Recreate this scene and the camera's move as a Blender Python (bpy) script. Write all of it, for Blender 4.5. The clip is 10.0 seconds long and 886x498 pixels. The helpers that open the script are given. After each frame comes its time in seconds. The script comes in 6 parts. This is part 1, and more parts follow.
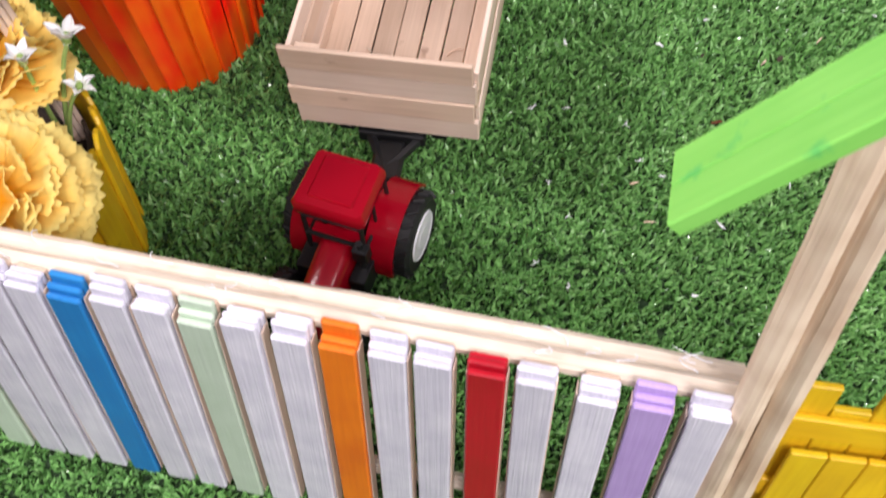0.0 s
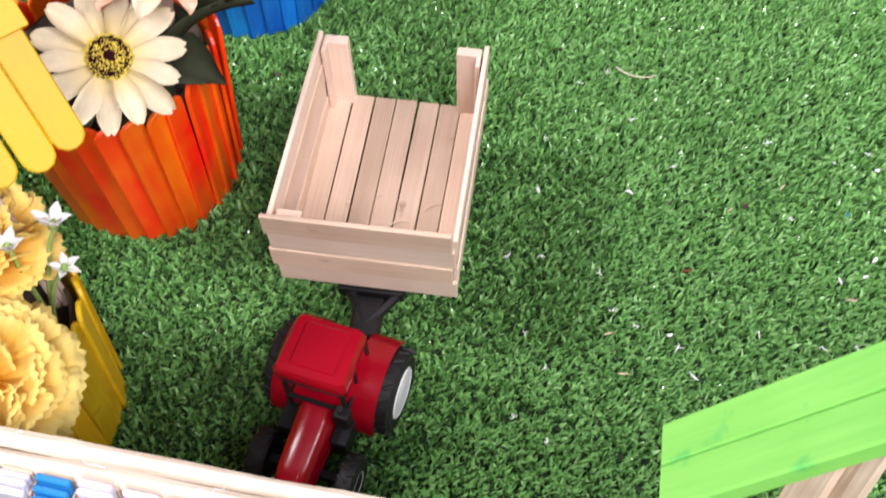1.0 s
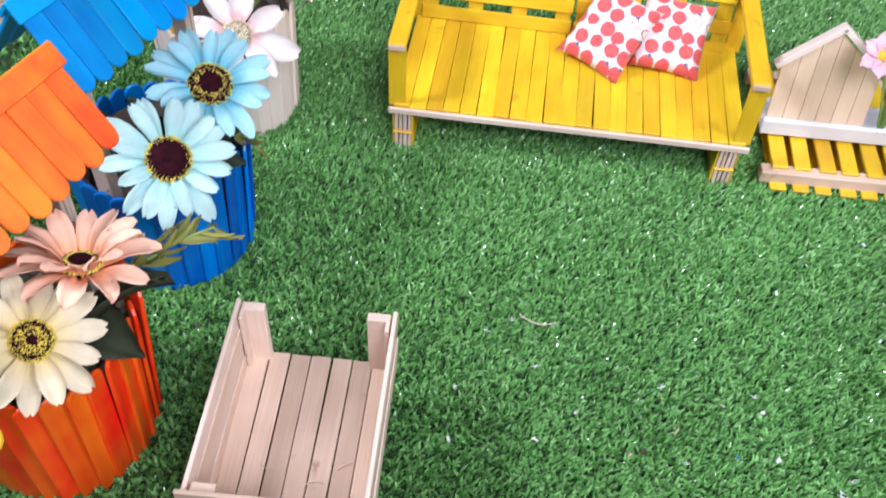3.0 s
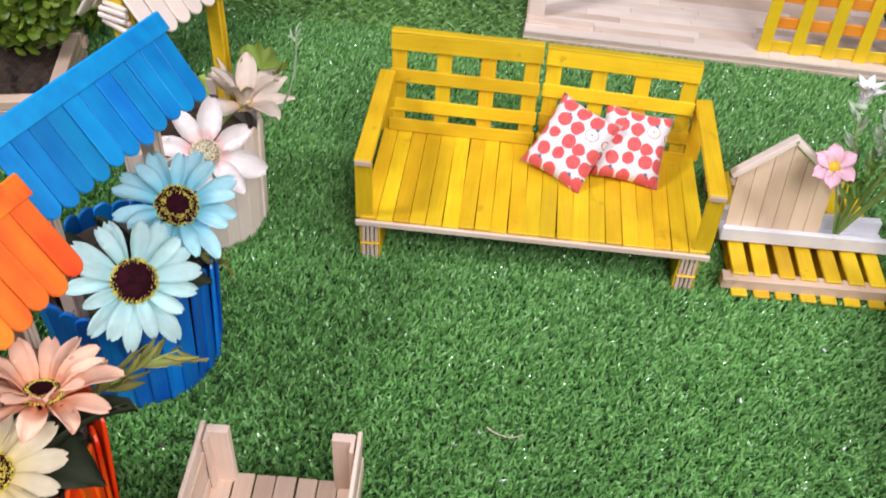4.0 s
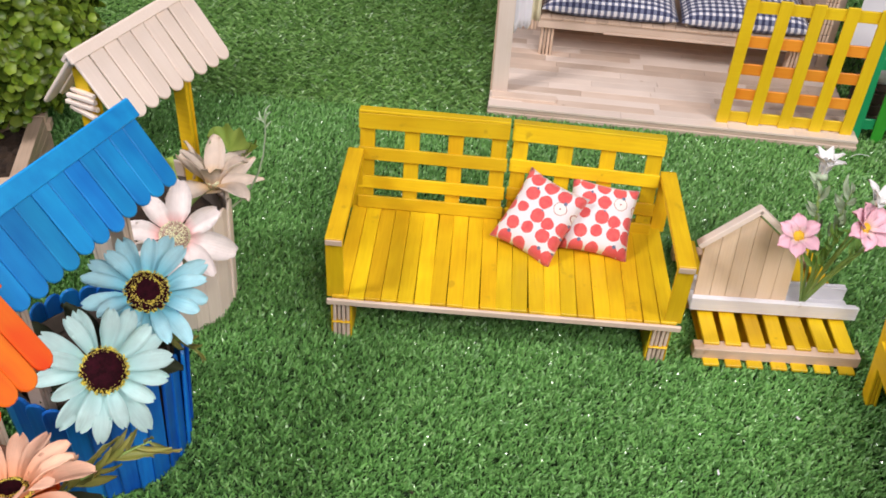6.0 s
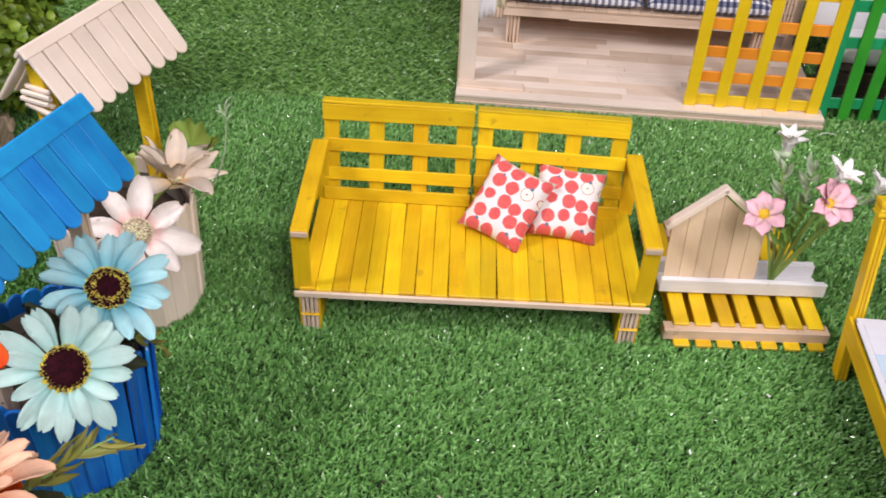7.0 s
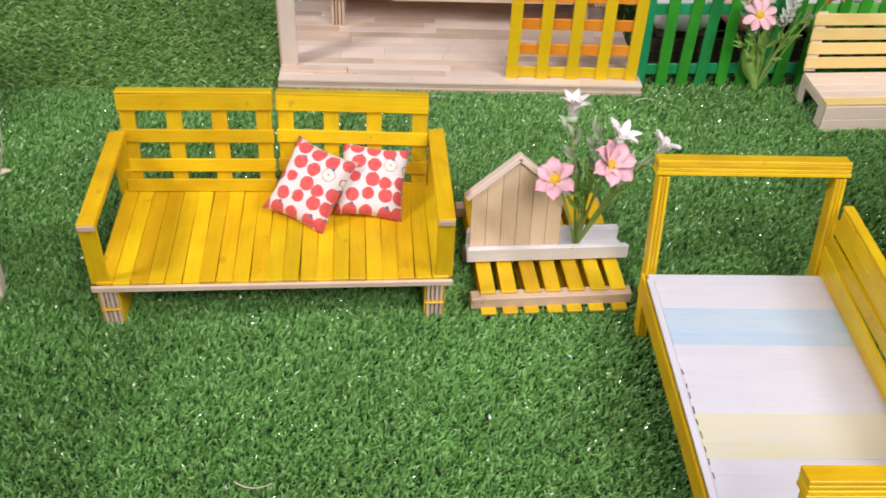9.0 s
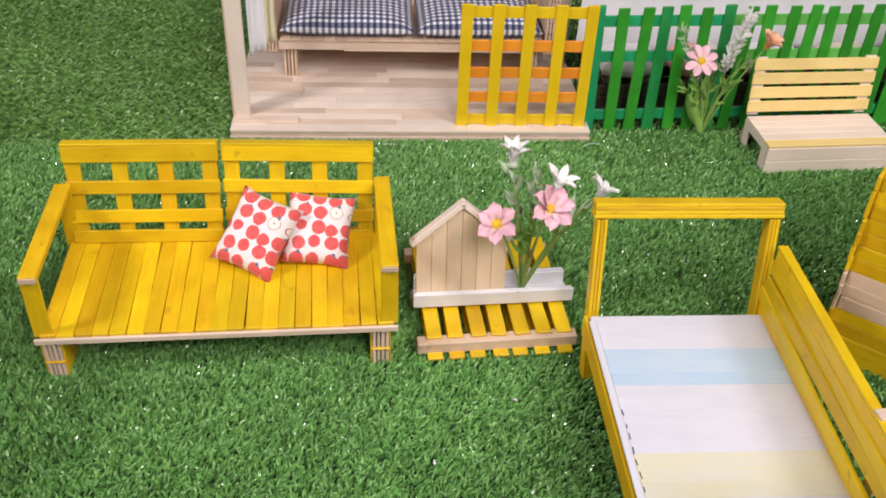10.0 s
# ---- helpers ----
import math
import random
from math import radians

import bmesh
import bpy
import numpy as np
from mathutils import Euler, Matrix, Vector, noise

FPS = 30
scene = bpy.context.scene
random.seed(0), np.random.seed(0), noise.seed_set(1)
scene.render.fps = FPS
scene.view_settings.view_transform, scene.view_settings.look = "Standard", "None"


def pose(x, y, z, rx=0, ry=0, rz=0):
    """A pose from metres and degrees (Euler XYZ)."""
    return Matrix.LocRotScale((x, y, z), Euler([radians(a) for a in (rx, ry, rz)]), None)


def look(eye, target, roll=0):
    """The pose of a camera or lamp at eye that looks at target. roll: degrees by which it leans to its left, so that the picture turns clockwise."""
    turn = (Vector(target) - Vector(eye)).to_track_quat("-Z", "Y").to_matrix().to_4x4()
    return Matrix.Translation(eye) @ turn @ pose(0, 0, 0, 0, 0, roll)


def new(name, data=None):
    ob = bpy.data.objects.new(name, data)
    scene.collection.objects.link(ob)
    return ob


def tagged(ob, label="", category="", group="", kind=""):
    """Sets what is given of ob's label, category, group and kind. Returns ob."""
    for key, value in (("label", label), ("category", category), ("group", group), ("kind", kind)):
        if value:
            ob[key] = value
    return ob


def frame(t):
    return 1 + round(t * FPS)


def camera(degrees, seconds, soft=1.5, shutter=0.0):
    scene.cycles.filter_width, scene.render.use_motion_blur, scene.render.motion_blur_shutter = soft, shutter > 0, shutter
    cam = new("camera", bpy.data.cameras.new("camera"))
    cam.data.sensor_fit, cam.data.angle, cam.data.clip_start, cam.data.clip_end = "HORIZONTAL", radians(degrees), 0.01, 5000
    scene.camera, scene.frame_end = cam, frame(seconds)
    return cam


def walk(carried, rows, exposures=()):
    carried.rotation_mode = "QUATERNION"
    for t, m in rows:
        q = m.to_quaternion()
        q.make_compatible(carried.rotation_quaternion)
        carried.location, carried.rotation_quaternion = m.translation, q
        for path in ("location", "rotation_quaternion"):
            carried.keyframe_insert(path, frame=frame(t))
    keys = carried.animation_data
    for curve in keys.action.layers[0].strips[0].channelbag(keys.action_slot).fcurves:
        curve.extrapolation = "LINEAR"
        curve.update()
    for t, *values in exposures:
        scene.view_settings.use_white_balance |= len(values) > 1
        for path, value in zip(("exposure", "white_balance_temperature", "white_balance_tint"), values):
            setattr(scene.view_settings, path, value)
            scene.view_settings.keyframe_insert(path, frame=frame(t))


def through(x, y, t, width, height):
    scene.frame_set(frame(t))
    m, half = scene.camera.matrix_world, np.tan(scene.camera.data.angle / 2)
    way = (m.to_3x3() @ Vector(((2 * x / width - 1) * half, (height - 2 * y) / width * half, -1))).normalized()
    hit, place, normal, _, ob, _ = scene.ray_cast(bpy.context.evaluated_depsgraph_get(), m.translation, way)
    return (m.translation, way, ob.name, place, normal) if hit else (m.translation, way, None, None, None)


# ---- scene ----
cam = camera(49.5, 10.0, soft=1.7, shutter=0.4)
PATH = [
    (0, (0.087, -0.492, 0.341), (-0.193, 0.403, -1.426), -5.5),
    (0.5, (0.078, -0.475, 0.35), (-0.172, 0.486, -1.386), -3.4),
    (1, (0.076, -0.464, 0.365), (-0.152, 0.555, -1.34), -1.8),
    (1.5, (0.079, -0.46, 0.377), (-0.124, 0.64, -1.281), -0.2),
    (2, (0.079, -0.455, 0.386), (-0.101, 0.723, -1.221), 0.9),
    (2.5, (0.081, -0.45, 0.396), (-0.079, 0.804, -1.154), 1.7),
    (2.7, (0.081, -0.449, 0.4), (-0.068, 0.835, -1.126), 2.2),
    (3.8, (0.083, -0.439, 0.42), (-0.022, 0.99, -0.975), 3.4),
    (4, (0.086, -0.439, 0.421), (-0.02, 1.018, -0.944), 3.2),
    (4.5, (0.086, -0.438, 0.427), (-0.002, 1.071, -0.883), 3.5),
    (5, (0.086, -0.439, 0.432), (0.011, 1.104, -0.838), 3.6),
    (6.5, (0.078, -0.433, 0.422), (0.054, 1.121, -0.837), 3.3),
    (7, (0.09, -0.435, 0.421), (0.084, 1.114, -0.844), 2.7),
    (7.5, (0.107, -0.435, 0.421), (0.136, 1.108, -0.851), 2.4),
    (8, (0.126, -0.437, 0.421), (0.199, 1.101, -0.856), 2.4),
    (8.5, (0.149, -0.439, 0.419), (0.267, 1.096, -0.858), 2.5),
    (9, (0.163, -0.441, 0.419), (0.323, 1.091, -0.857), 2.8),
    (9.5, (0.174, -0.444, 0.42), (0.365, 1.11, -0.824), 2.9),
    (10, (0.182, -0.447, 0.423), (0.394, 1.14, -0.776), 2.8),
]
walk(
    cam,
    [(t, look(eye, target, roll)) for t, eye, target, roll in PATH],
    [(0.0, 0.41, 6300, 21), (1.0, 0.63, 6200, 20), (1.5, 0.68, 5750, 19), (2.5, 0.57, 5500, 18), (4.5, 0.16, 6250, 17), (7.0, 0.10, 6500, 17), (10.0, 0.06, 6650, 16)],
)

# ---- world and light ----
world = bpy.data.worlds.new("sky")
scene.world = world
world.use_nodes = True
wn = world.node_tree.nodes
sky = wn.new("ShaderNodeTexSky")
sky.sky_type, sky.sun_disc = "NISHITA", False
sky.sun_elevation, sky.sun_rotation = radians(65), radians(154)
sky.air_density, sky.dust_density, sky.ozone_density = 1.0, 6.0, 1.0
wn["Background"].inputs["Strength"].default_value = 0.024
world.node_tree.links.new(sky.outputs[0], wn["Background"].inputs["Color"])
# area lamps added out of view: one beside the wells, two before the lawn
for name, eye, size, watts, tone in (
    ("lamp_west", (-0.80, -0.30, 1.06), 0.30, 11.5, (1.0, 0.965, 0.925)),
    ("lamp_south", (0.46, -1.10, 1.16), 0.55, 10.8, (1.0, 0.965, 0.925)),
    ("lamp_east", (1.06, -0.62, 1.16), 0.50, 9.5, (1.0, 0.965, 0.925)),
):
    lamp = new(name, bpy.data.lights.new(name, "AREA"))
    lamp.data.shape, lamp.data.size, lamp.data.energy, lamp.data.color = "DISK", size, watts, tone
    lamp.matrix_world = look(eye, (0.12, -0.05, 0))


# ---- materials ----
def links(m):
    return m.node_tree.nodes, m.node_tree.links.new


def maths(n, link, op, a, b=None):
    x = n.new("ShaderNodeMath")
    x.operation = op
    for k, v in enumerate((a, b)):
        if v is None:
            continue
        if isinstance(v, (int, float)):
            x.inputs[k].default_value = v
        else:
            link(v, x.inputs[k])
    return x.outputs[0]


def surface(name, base, other, rough=0.55, grain=(60, 700, 700), blotch=45.0, vary=0.12, bump=0.25, coat=0.0, stain=None, stain_at=0.62, metal=0.0, island=False, hue=0.0):
    """A material with stretched grain, broad blotches and a shade of its own for each piece."""
    m = bpy.data.materials.new(name)
    m.use_nodes = True
    n, link = links(m)
    bsdf = n["Principled BSDF"]
    coord, info = n.new("ShaderNodeTexCoord"), n.new("ShaderNodeObjectInfo")
    own = info.outputs["Random"]
    if island:
        own = n.new("ShaderNodeNewGeometry").outputs["Random Per Island"]
    shift = n.new("ShaderNodeVectorMath")
    shift.operation = "MULTIPLY_ADD"
    link(own, shift.inputs[0])
    shift.inputs[1].default_value = (3.1, 1.7, 2.3)
    link(coord.outputs["Object"], shift.inputs[2])
    stretch = n.new("ShaderNodeVectorMath")
    stretch.operation = "MULTIPLY"
    link(shift.outputs[0], stretch.inputs[0])
    stretch.inputs[1].default_value = grain
    fine = n.new("ShaderNodeTexNoise")
    fine.inputs["Scale"].default_value, fine.inputs["Detail"].default_value = 1.0, 3.0
    link(stretch.outputs[0], fine.inputs["Vector"])
    broad = n.new("ShaderNodeTexNoise")
    broad.inputs["Scale"].default_value, broad.inputs["Detail"].default_value = blotch, 2.0
    link(shift.outputs[0], broad.inputs["Vector"])
    both = n.new("ShaderNodeMix")
    both.data_type = "FLOAT"
    both.inputs[0].default_value = 0.6
    link(fine.outputs[0], both.inputs[2])
    link(broad.outputs[0], both.inputs[3])
    ramp = n.new("ShaderNodeValToRGB")
    ramp.color_ramp.elements[0].position, ramp.color_ramp.elements[1].position = 0.34, 0.66
    ramp.color_ramp.elements[0].color, ramp.color_ramp.elements[1].color = (*other, 1), (*base, 1)
    link(both.outputs[0], ramp.inputs[0])
    colour = ramp.outputs[0]
    if stain:
        spot = n.new("ShaderNodeTexNoise")
        spot.inputs["Scale"].default_value, spot.inputs["Detail"].default_value = blotch * 2.3, 4.0
        link(shift.outputs[0], spot.inputs["Vector"])
        edge = n.new("ShaderNodeMapRange")
        edge.inputs[1].default_value, edge.inputs[2].default_value = stain_at, stain_at + 0.06
        link(spot.outputs[0], edge.inputs[0])
        mix = n.new("ShaderNodeMix")
        mix.data_type = "RGBA"
        link(edge.outputs[0], mix.inputs[0])
        link(colour, mix.inputs[6])
        mix.inputs[7].default_value = (*stain, 1)
        colour = mix.outputs[2]
    shade = n.new("ShaderNodeMapRange")
    shade.inputs[3].default_value, shade.inputs[4].default_value = 1 - vary, 1 + vary
    link(own, shade.inputs[0])
    hsv = n.new("ShaderNodeHueSaturation")
    link(shade.outputs[0], hsv.inputs["Value"])
    link(colour, hsv.inputs["Color"])
    if hue:
        swing = n.new("ShaderNodeMapRange")
        swing.inputs[3].default_value, swing.inputs[4].default_value = 0.5 - hue, 0.5 + hue
        link(maths(n, link, "FRACT", maths(n, link, "MULTIPLY", own, 31.0)), swing.inputs[0])
        link(swing.outputs[0], hsv.inputs["Hue"])
    link(hsv.outputs[0], bsdf.inputs["Base Color"])
    rr = n.new("ShaderNodeMapRange")
    rr.inputs[3].default_value, rr.inputs[4].default_value = rough - 0.08, rough + 0.1
    link(broad.outputs[0], rr.inputs[0])
    link(rr.outputs[0], bsdf.inputs["Roughness"])
    bsdf.inputs["Coat Weight"].default_value = coat
    bsdf.inputs["Coat Roughness"].default_value = 0.15
    bsdf.inputs["Metallic"].default_value = metal
    if bump:
        b = n.new("ShaderNodeBump")
        b.inputs["Strength"].default_value, b.inputs["Distance"].default_value = bump, 0.0004
        link(fine.outputs[0], b.inputs["Height"])
        link(b.outputs[0], bsdf.inputs["Normal"])
    return m


def petal_stuff(name, tip, root, length, through=0.35, start=0.15, end=0.55):
    """Dyed cloth petals: the colour runs from root to tip along the petal, with fine ribs."""
    m = surface(name, tip, tuple(c * 0.85 for c in tip), 0.75, (90, 1300, 90), 170, 0.10, 0.6)
    m.node_tree.nodes["Principled BSDF"].inputs["Specular IOR Level"].default_value = 0.2
    n, link = links(m)
    bsdf = n["Principled BSDF"]
    sep = n.new("ShaderNodeSeparateXYZ")
    link(n["Texture Coordinate"].outputs["Object"], sep.inputs[0])
    run = n.new("ShaderNodeMapRange")
    run.inputs[1].default_value, run.inputs[2].default_value = length * start, length * end
    link(sep.outputs[0], run.inputs[0])
    mix = n.new("ShaderNodeMix")
    mix.data_type = "RGBA"
    link(run.outputs[0], mix.inputs[0])
    mix.inputs[6].default_value = (*root, 1)
    link(bsdf.inputs["Base Color"].links[0].from_socket, mix.inputs[7])
    link(mix.outputs[2], bsdf.inputs["Base Color"])
    thin = n.new("ShaderNodeBsdfTranslucent")
    link(mix.outputs[2], thin.inputs["Color"])
    both = n.new("ShaderNodeMixShader")
    both.inputs[0].default_value = through
    link(bsdf.outputs[0], both.inputs[1])
    link(thin.outputs[0], both.inputs[2])
    link(both.outputs[0], n["Material Output"].inputs["Surface"])
    return m


WOOD = surface("birch_stick", (0.70, 0.53, 0.405), (0.55, 0.40, 0.29), 0.55, (22, 1000, 1000), 30, 0.14, 0.4, stain=(0.40, 0.27, 0.19), stain_at=0.69)
WOOD_PALE = surface("pale_birch_stick", (0.77, 0.62, 0.51), (0.65, 0.50, 0.395), 0.55, (22, 1000, 1000), 30, 0.13, 0.35, stain=(0.52, 0.38, 0.28), stain_at=0.72)
# cream birch, its colour lifted to make up for shade on the wooden well
WOOD_LIFTED = surface("lifted_cream_birch_stick", (0.88, 0.755, 0.665), (0.80, 0.67, 0.575), 0.55, (22, 1000, 1000), 30, 0.07, 0.35, stain=(0.60, 0.45, 0.34), stain_at=0.74)
WOOD_HONEY = surface("honey_birch_stick", (0.84, 0.655, 0.47), (0.74, 0.55, 0.37), 0.55, (1000, 1000, 22), 30, 0.06, 0.35)
BAMBOO = surface("bamboo", (0.74, 0.655, 0.54), (0.60, 0.50, 0.39), 0.6, (25, 900, 900), 70, 0.08, 0.9)
BAMBOO_UP = surface("upright_bamboo", (0.80, 0.67, 0.50), (0.58, 0.43, 0.30), 0.6, (900, 900, 22), 70, 0.1, 0.9)
YELLOW = surface("yellow_paint", (0.82, 0.555, 0.008), (0.67, 0.405, 0.006), 0.42, (45, 600, 600), 35, 0.15, 0.35, stain=(0.58, 0.36, 0.01), stain_at=0.66, hue=0.008)
YELLOW_BRIGHT = surface("bright_yellow_paint", (0.70, 0.44, 0.005), (0.64, 0.38, 0.004), 0.5, (45, 600, 600), 35, 0.06, 0.25)
TRELLIS = surface("sunny_yellow_paint", (0.88, 0.62, 0.010), (0.80, 0.53, 0.008), 0.45, (45, 600, 600), 35, 0.06, 0.25)
ORANGE = surface("orange_paint", (0.98, 0.19, 0.003), (0.92, 0.045, 0.002), 0.34, (25, 170, 170), 38, 0.12, 0.3, coat=0.25, hue=0.010)
ORANGE_ROOF = surface("orange_roof_paint", (0.98, 0.27, 0.008), (0.94, 0.11, 0.006), 0.45, (25, 170, 170), 30, 0.06, 0.25, hue=0.012)
ORANGE_PALE = surface("pale_orange_paint", (0.92, 0.36, 0.03), (0.86, 0.28, 0.02), 0.45, (45, 600, 600), 35, 0.06, 0.25)
BLUE = surface("blue_paint", (0.008, 0.23, 0.74), (0.006, 0.12, 0.56), 0.34, (45, 600, 600), 35, 0.25, 0.3, coat=0.2, hue=0.012)
BLUE_ROOF = surface("bright_blue_paint", (0.006, 0.31, 0.70), (0.005, 0.18, 0.55), 0.38, (25, 170, 170), 30, 0.16, 0.25, hue=0.008)
WHITE = surface("white_paint", (0.86, 0.86, 0.90), (0.76, 0.76, 0.81), 0.5, (40, 800, 800), 60, 0.06, 0.6, stain=(0.64, 0.60, 0.60), stain_at=0.72)
MINT = surface("mint_paint", (0.58, 0.70, 0.56), (0.49, 0.61, 0.47), 0.5, (40, 800, 800), 60, 0.05, 0.6)
# chalky white with the cool shade of the slat fronts mixed into its tint
SLAT_WHITE = surface("shade_tinted_chalky_white", (0.74, 0.73, 0.80), (0.60, 0.59, 0.68), 0.55, (30, 1100, 1100), 90, 0.08, 0.9)
LILAC = surface("lilac_paint", (0.50, 0.36, 0.69), (0.42, 0.29, 0.60), 0.5, (40, 800, 800), 60, 0.05, 0.6)
RED = surface("red_paint", (0.50, 0.006, 0.02), (0.40, 0.005, 0.014), 0.42, (40, 800, 800), 60, 0.05, 0.4)
SLAT_BLUE = surface("mid_blue_paint", (0.02, 0.25, 0.60), (0.015, 0.19, 0.52), 0.42, (40, 800, 800), 60, 0.05, 0.4)
SLAT_ORANGE = surface("deep_orange_paint", (0.86, 0.22, 0.01), (0.74, 0.15, 0.01), 0.42, (40, 800, 800), 60, 0.05, 0.4)
LIME = surface("lime_paint", (0.27, 0.70, 0.13), (0.19, 0.60, 0.09), 0.5, (40, 500, 500), 40, 0.06, 0.3, stain=(0.13, 0.56, 0.12), stain_at=0.58)
GREEN_A = surface("leaf_green_paint", (0.040, 0.38, 0.034), (0.024, 0.28, 0.022), 0.42, (40, 700, 700), 50, 0.3, 0.3)
GREEN_B = surface("sea_green_paint", (0.012, 0.42, 0.17), (0.009, 0.33, 0.12), 0.42, (40, 700, 700), 50, 0.12, 0.3)
# bluish green, darkened to carry the part shade on a fence slat
GREEN_C = surface("shaded_bluish_green_paint", (0.018, 0.34, 0.085), (0.012, 0.26, 0.06), 0.42, (40, 700, 700), 50, 0.12, 0.3)
GREEN_PALE = surface("bright_green_paint", (0.16, 0.58, 0.12), (0.10, 0.50, 0.08), 0.45, (40, 700, 700), 50, 0.1, 0.3)
CREAM = surface("cream_yellow_paint", (0.94, 0.73, 0.31), (0.89, 0.66, 0.25), 0.5, (40, 700, 700), 50, 0.06, 0.3)
TOY_RED = surface("red_plastic", (0.37, 0.0018, 0.012), (0.31, 0.0015, 0.010), 0.22, (20, 20, 20), 30, 0.02, 0.0, coat=0.1)
TOY_BLACK = surface("black_plastic", (0.010, 0.010, 0.011), (0.006, 0.006, 0.007), 0.45, (300, 300, 300), 60, 0.05, 0.15)
RUBBER = surface("black_rubber", (0.012, 0.012, 0.013), (0.007, 0.007, 0.008), 0.6, (300, 300, 300), 60, 0.05, 0.2)
TOY_WHITE = surface("white_plastic", (0.78, 0.78, 0.82), (0.72, 0.72, 0.77), 0.35, (60, 60, 60), 60, 0.02, 0.0)
SOIL = surface("dark_soil", (0.06, 0.035, 0.02), (0.02, 0.012, 0.008), 0.9, (400, 400, 400), 150, 0.1, 1.0)
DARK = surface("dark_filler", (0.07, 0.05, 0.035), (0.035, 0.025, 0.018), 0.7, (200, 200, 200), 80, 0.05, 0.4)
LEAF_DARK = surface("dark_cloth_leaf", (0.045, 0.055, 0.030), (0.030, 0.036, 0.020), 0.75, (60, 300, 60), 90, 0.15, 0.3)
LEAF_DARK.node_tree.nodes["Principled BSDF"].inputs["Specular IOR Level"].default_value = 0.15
LEAF_OLIVE = surface("olive_cloth_leaf", (0.34, 0.30, 0.07), (0.20, 0.24, 0.05), 0.55, (60, 300, 60), 90, 0.2, 0.3)
LEAF_GREEN = surface("fresh_green_leaf", (0.30, 0.50, 0.12), (0.17, 0.37, 0.07), 0.5, (60, 300, 60), 90, 0.2, 0.3)
LEAF_GREY = surface("grey_green_leaf", (0.52, 0.62, 0.46), (0.36, 0.50, 0.31), 0.55, (60, 300, 60), 90, 0.15, 0.3)
STEM = surface("green_stem", (0.32, 0.46, 0.13), (0.22, 0.35, 0.08), 0.5, (60, 300, 300), 90, 0.1, 0.2)
BOX_LEAF = surface("boxwood_plastic_leaf", (0.27, 0.37, 0.035), (0.08, 0.18, 0.015), 0.40, (150, 150, 150), 60, 0.5, 0.2, island=True)
STAMEN = surface("yellow_stamens", (0.92, 0.80, 0.16), (0.80, 0.64, 0.08), 0.6, (900, 900, 900), 400, 0.25, 0.6, island=True)
STAMEN_PALE = surface("pale_stamens", (0.86, 0.86, 0.66), (0.70, 0.68, 0.42), 0.6, (900, 900, 900), 400, 0.3, 0.6, island=True)
CORE = surface("maroon_core", (0.040, 0.006, 0.012), (0.014, 0.003, 0.005), 0.9, (900, 900, 900), 400, 0.1, 1.0)
CORE.node_tree.nodes["Principled BSDF"].inputs["Specular IOR Level"].default_value = 0.08
CORE_PINK = surface("dusty_pink_core", (0.42, 0.26, 0.22), (0.28, 0.20, 0.14), 0.9, (900, 900, 900), 400, 0.1, 1.0)
GOLD = surface("yellow_flower_heart", (0.85, 0.56, 0.02), (0.70, 0.40, 0.01), 0.6, (900, 900, 900), 400, 0.1, 0.6)


def cloth(name, pattern):
    m = bpy.data.materials.new(name)
    m.use_nodes = True
    n, link = links(m)
    bsdf = n["Principled BSDF"]
    bsdf.inputs["Roughness"].default_value = 0.85
    bsdf.inputs["Sheen Weight"].default_value = 0.2
    coord = n.new("ShaderNodeTexCoord")
    weave = n.new("ShaderNodeTexNoise")
    weave.inputs["Scale"].default_value = 1800
    link(coord.outputs["Object"], weave.inputs["Vector"])
    b = n.new("ShaderNodeBump")
    b.inputs["Strength"].default_value, b.inputs["Distance"].default_value = 0.3, 0.0003
    link(weave.outputs[0], b.inputs["Height"])
    link(b.outputs[0], bsdf.inputs["Normal"])
    link(pattern(n, link, coord.outputs["Object"]), bsdf.inputs["Base Color"])
    return m


def blend(n, link, fac, a, b):
    x = n.new("ShaderNodeMix")
    x.data_type = "RGBA"
    for k, v in ((0, fac), (6, a), (7, b)):
        if isinstance(v, tuple):
            x.inputs[k].default_value = (*v, 1)
        elif isinstance(v, (int, float)):
            x.inputs[k].default_value = v
        else:
            link(v, x.inputs[k])
    return x.outputs[2]


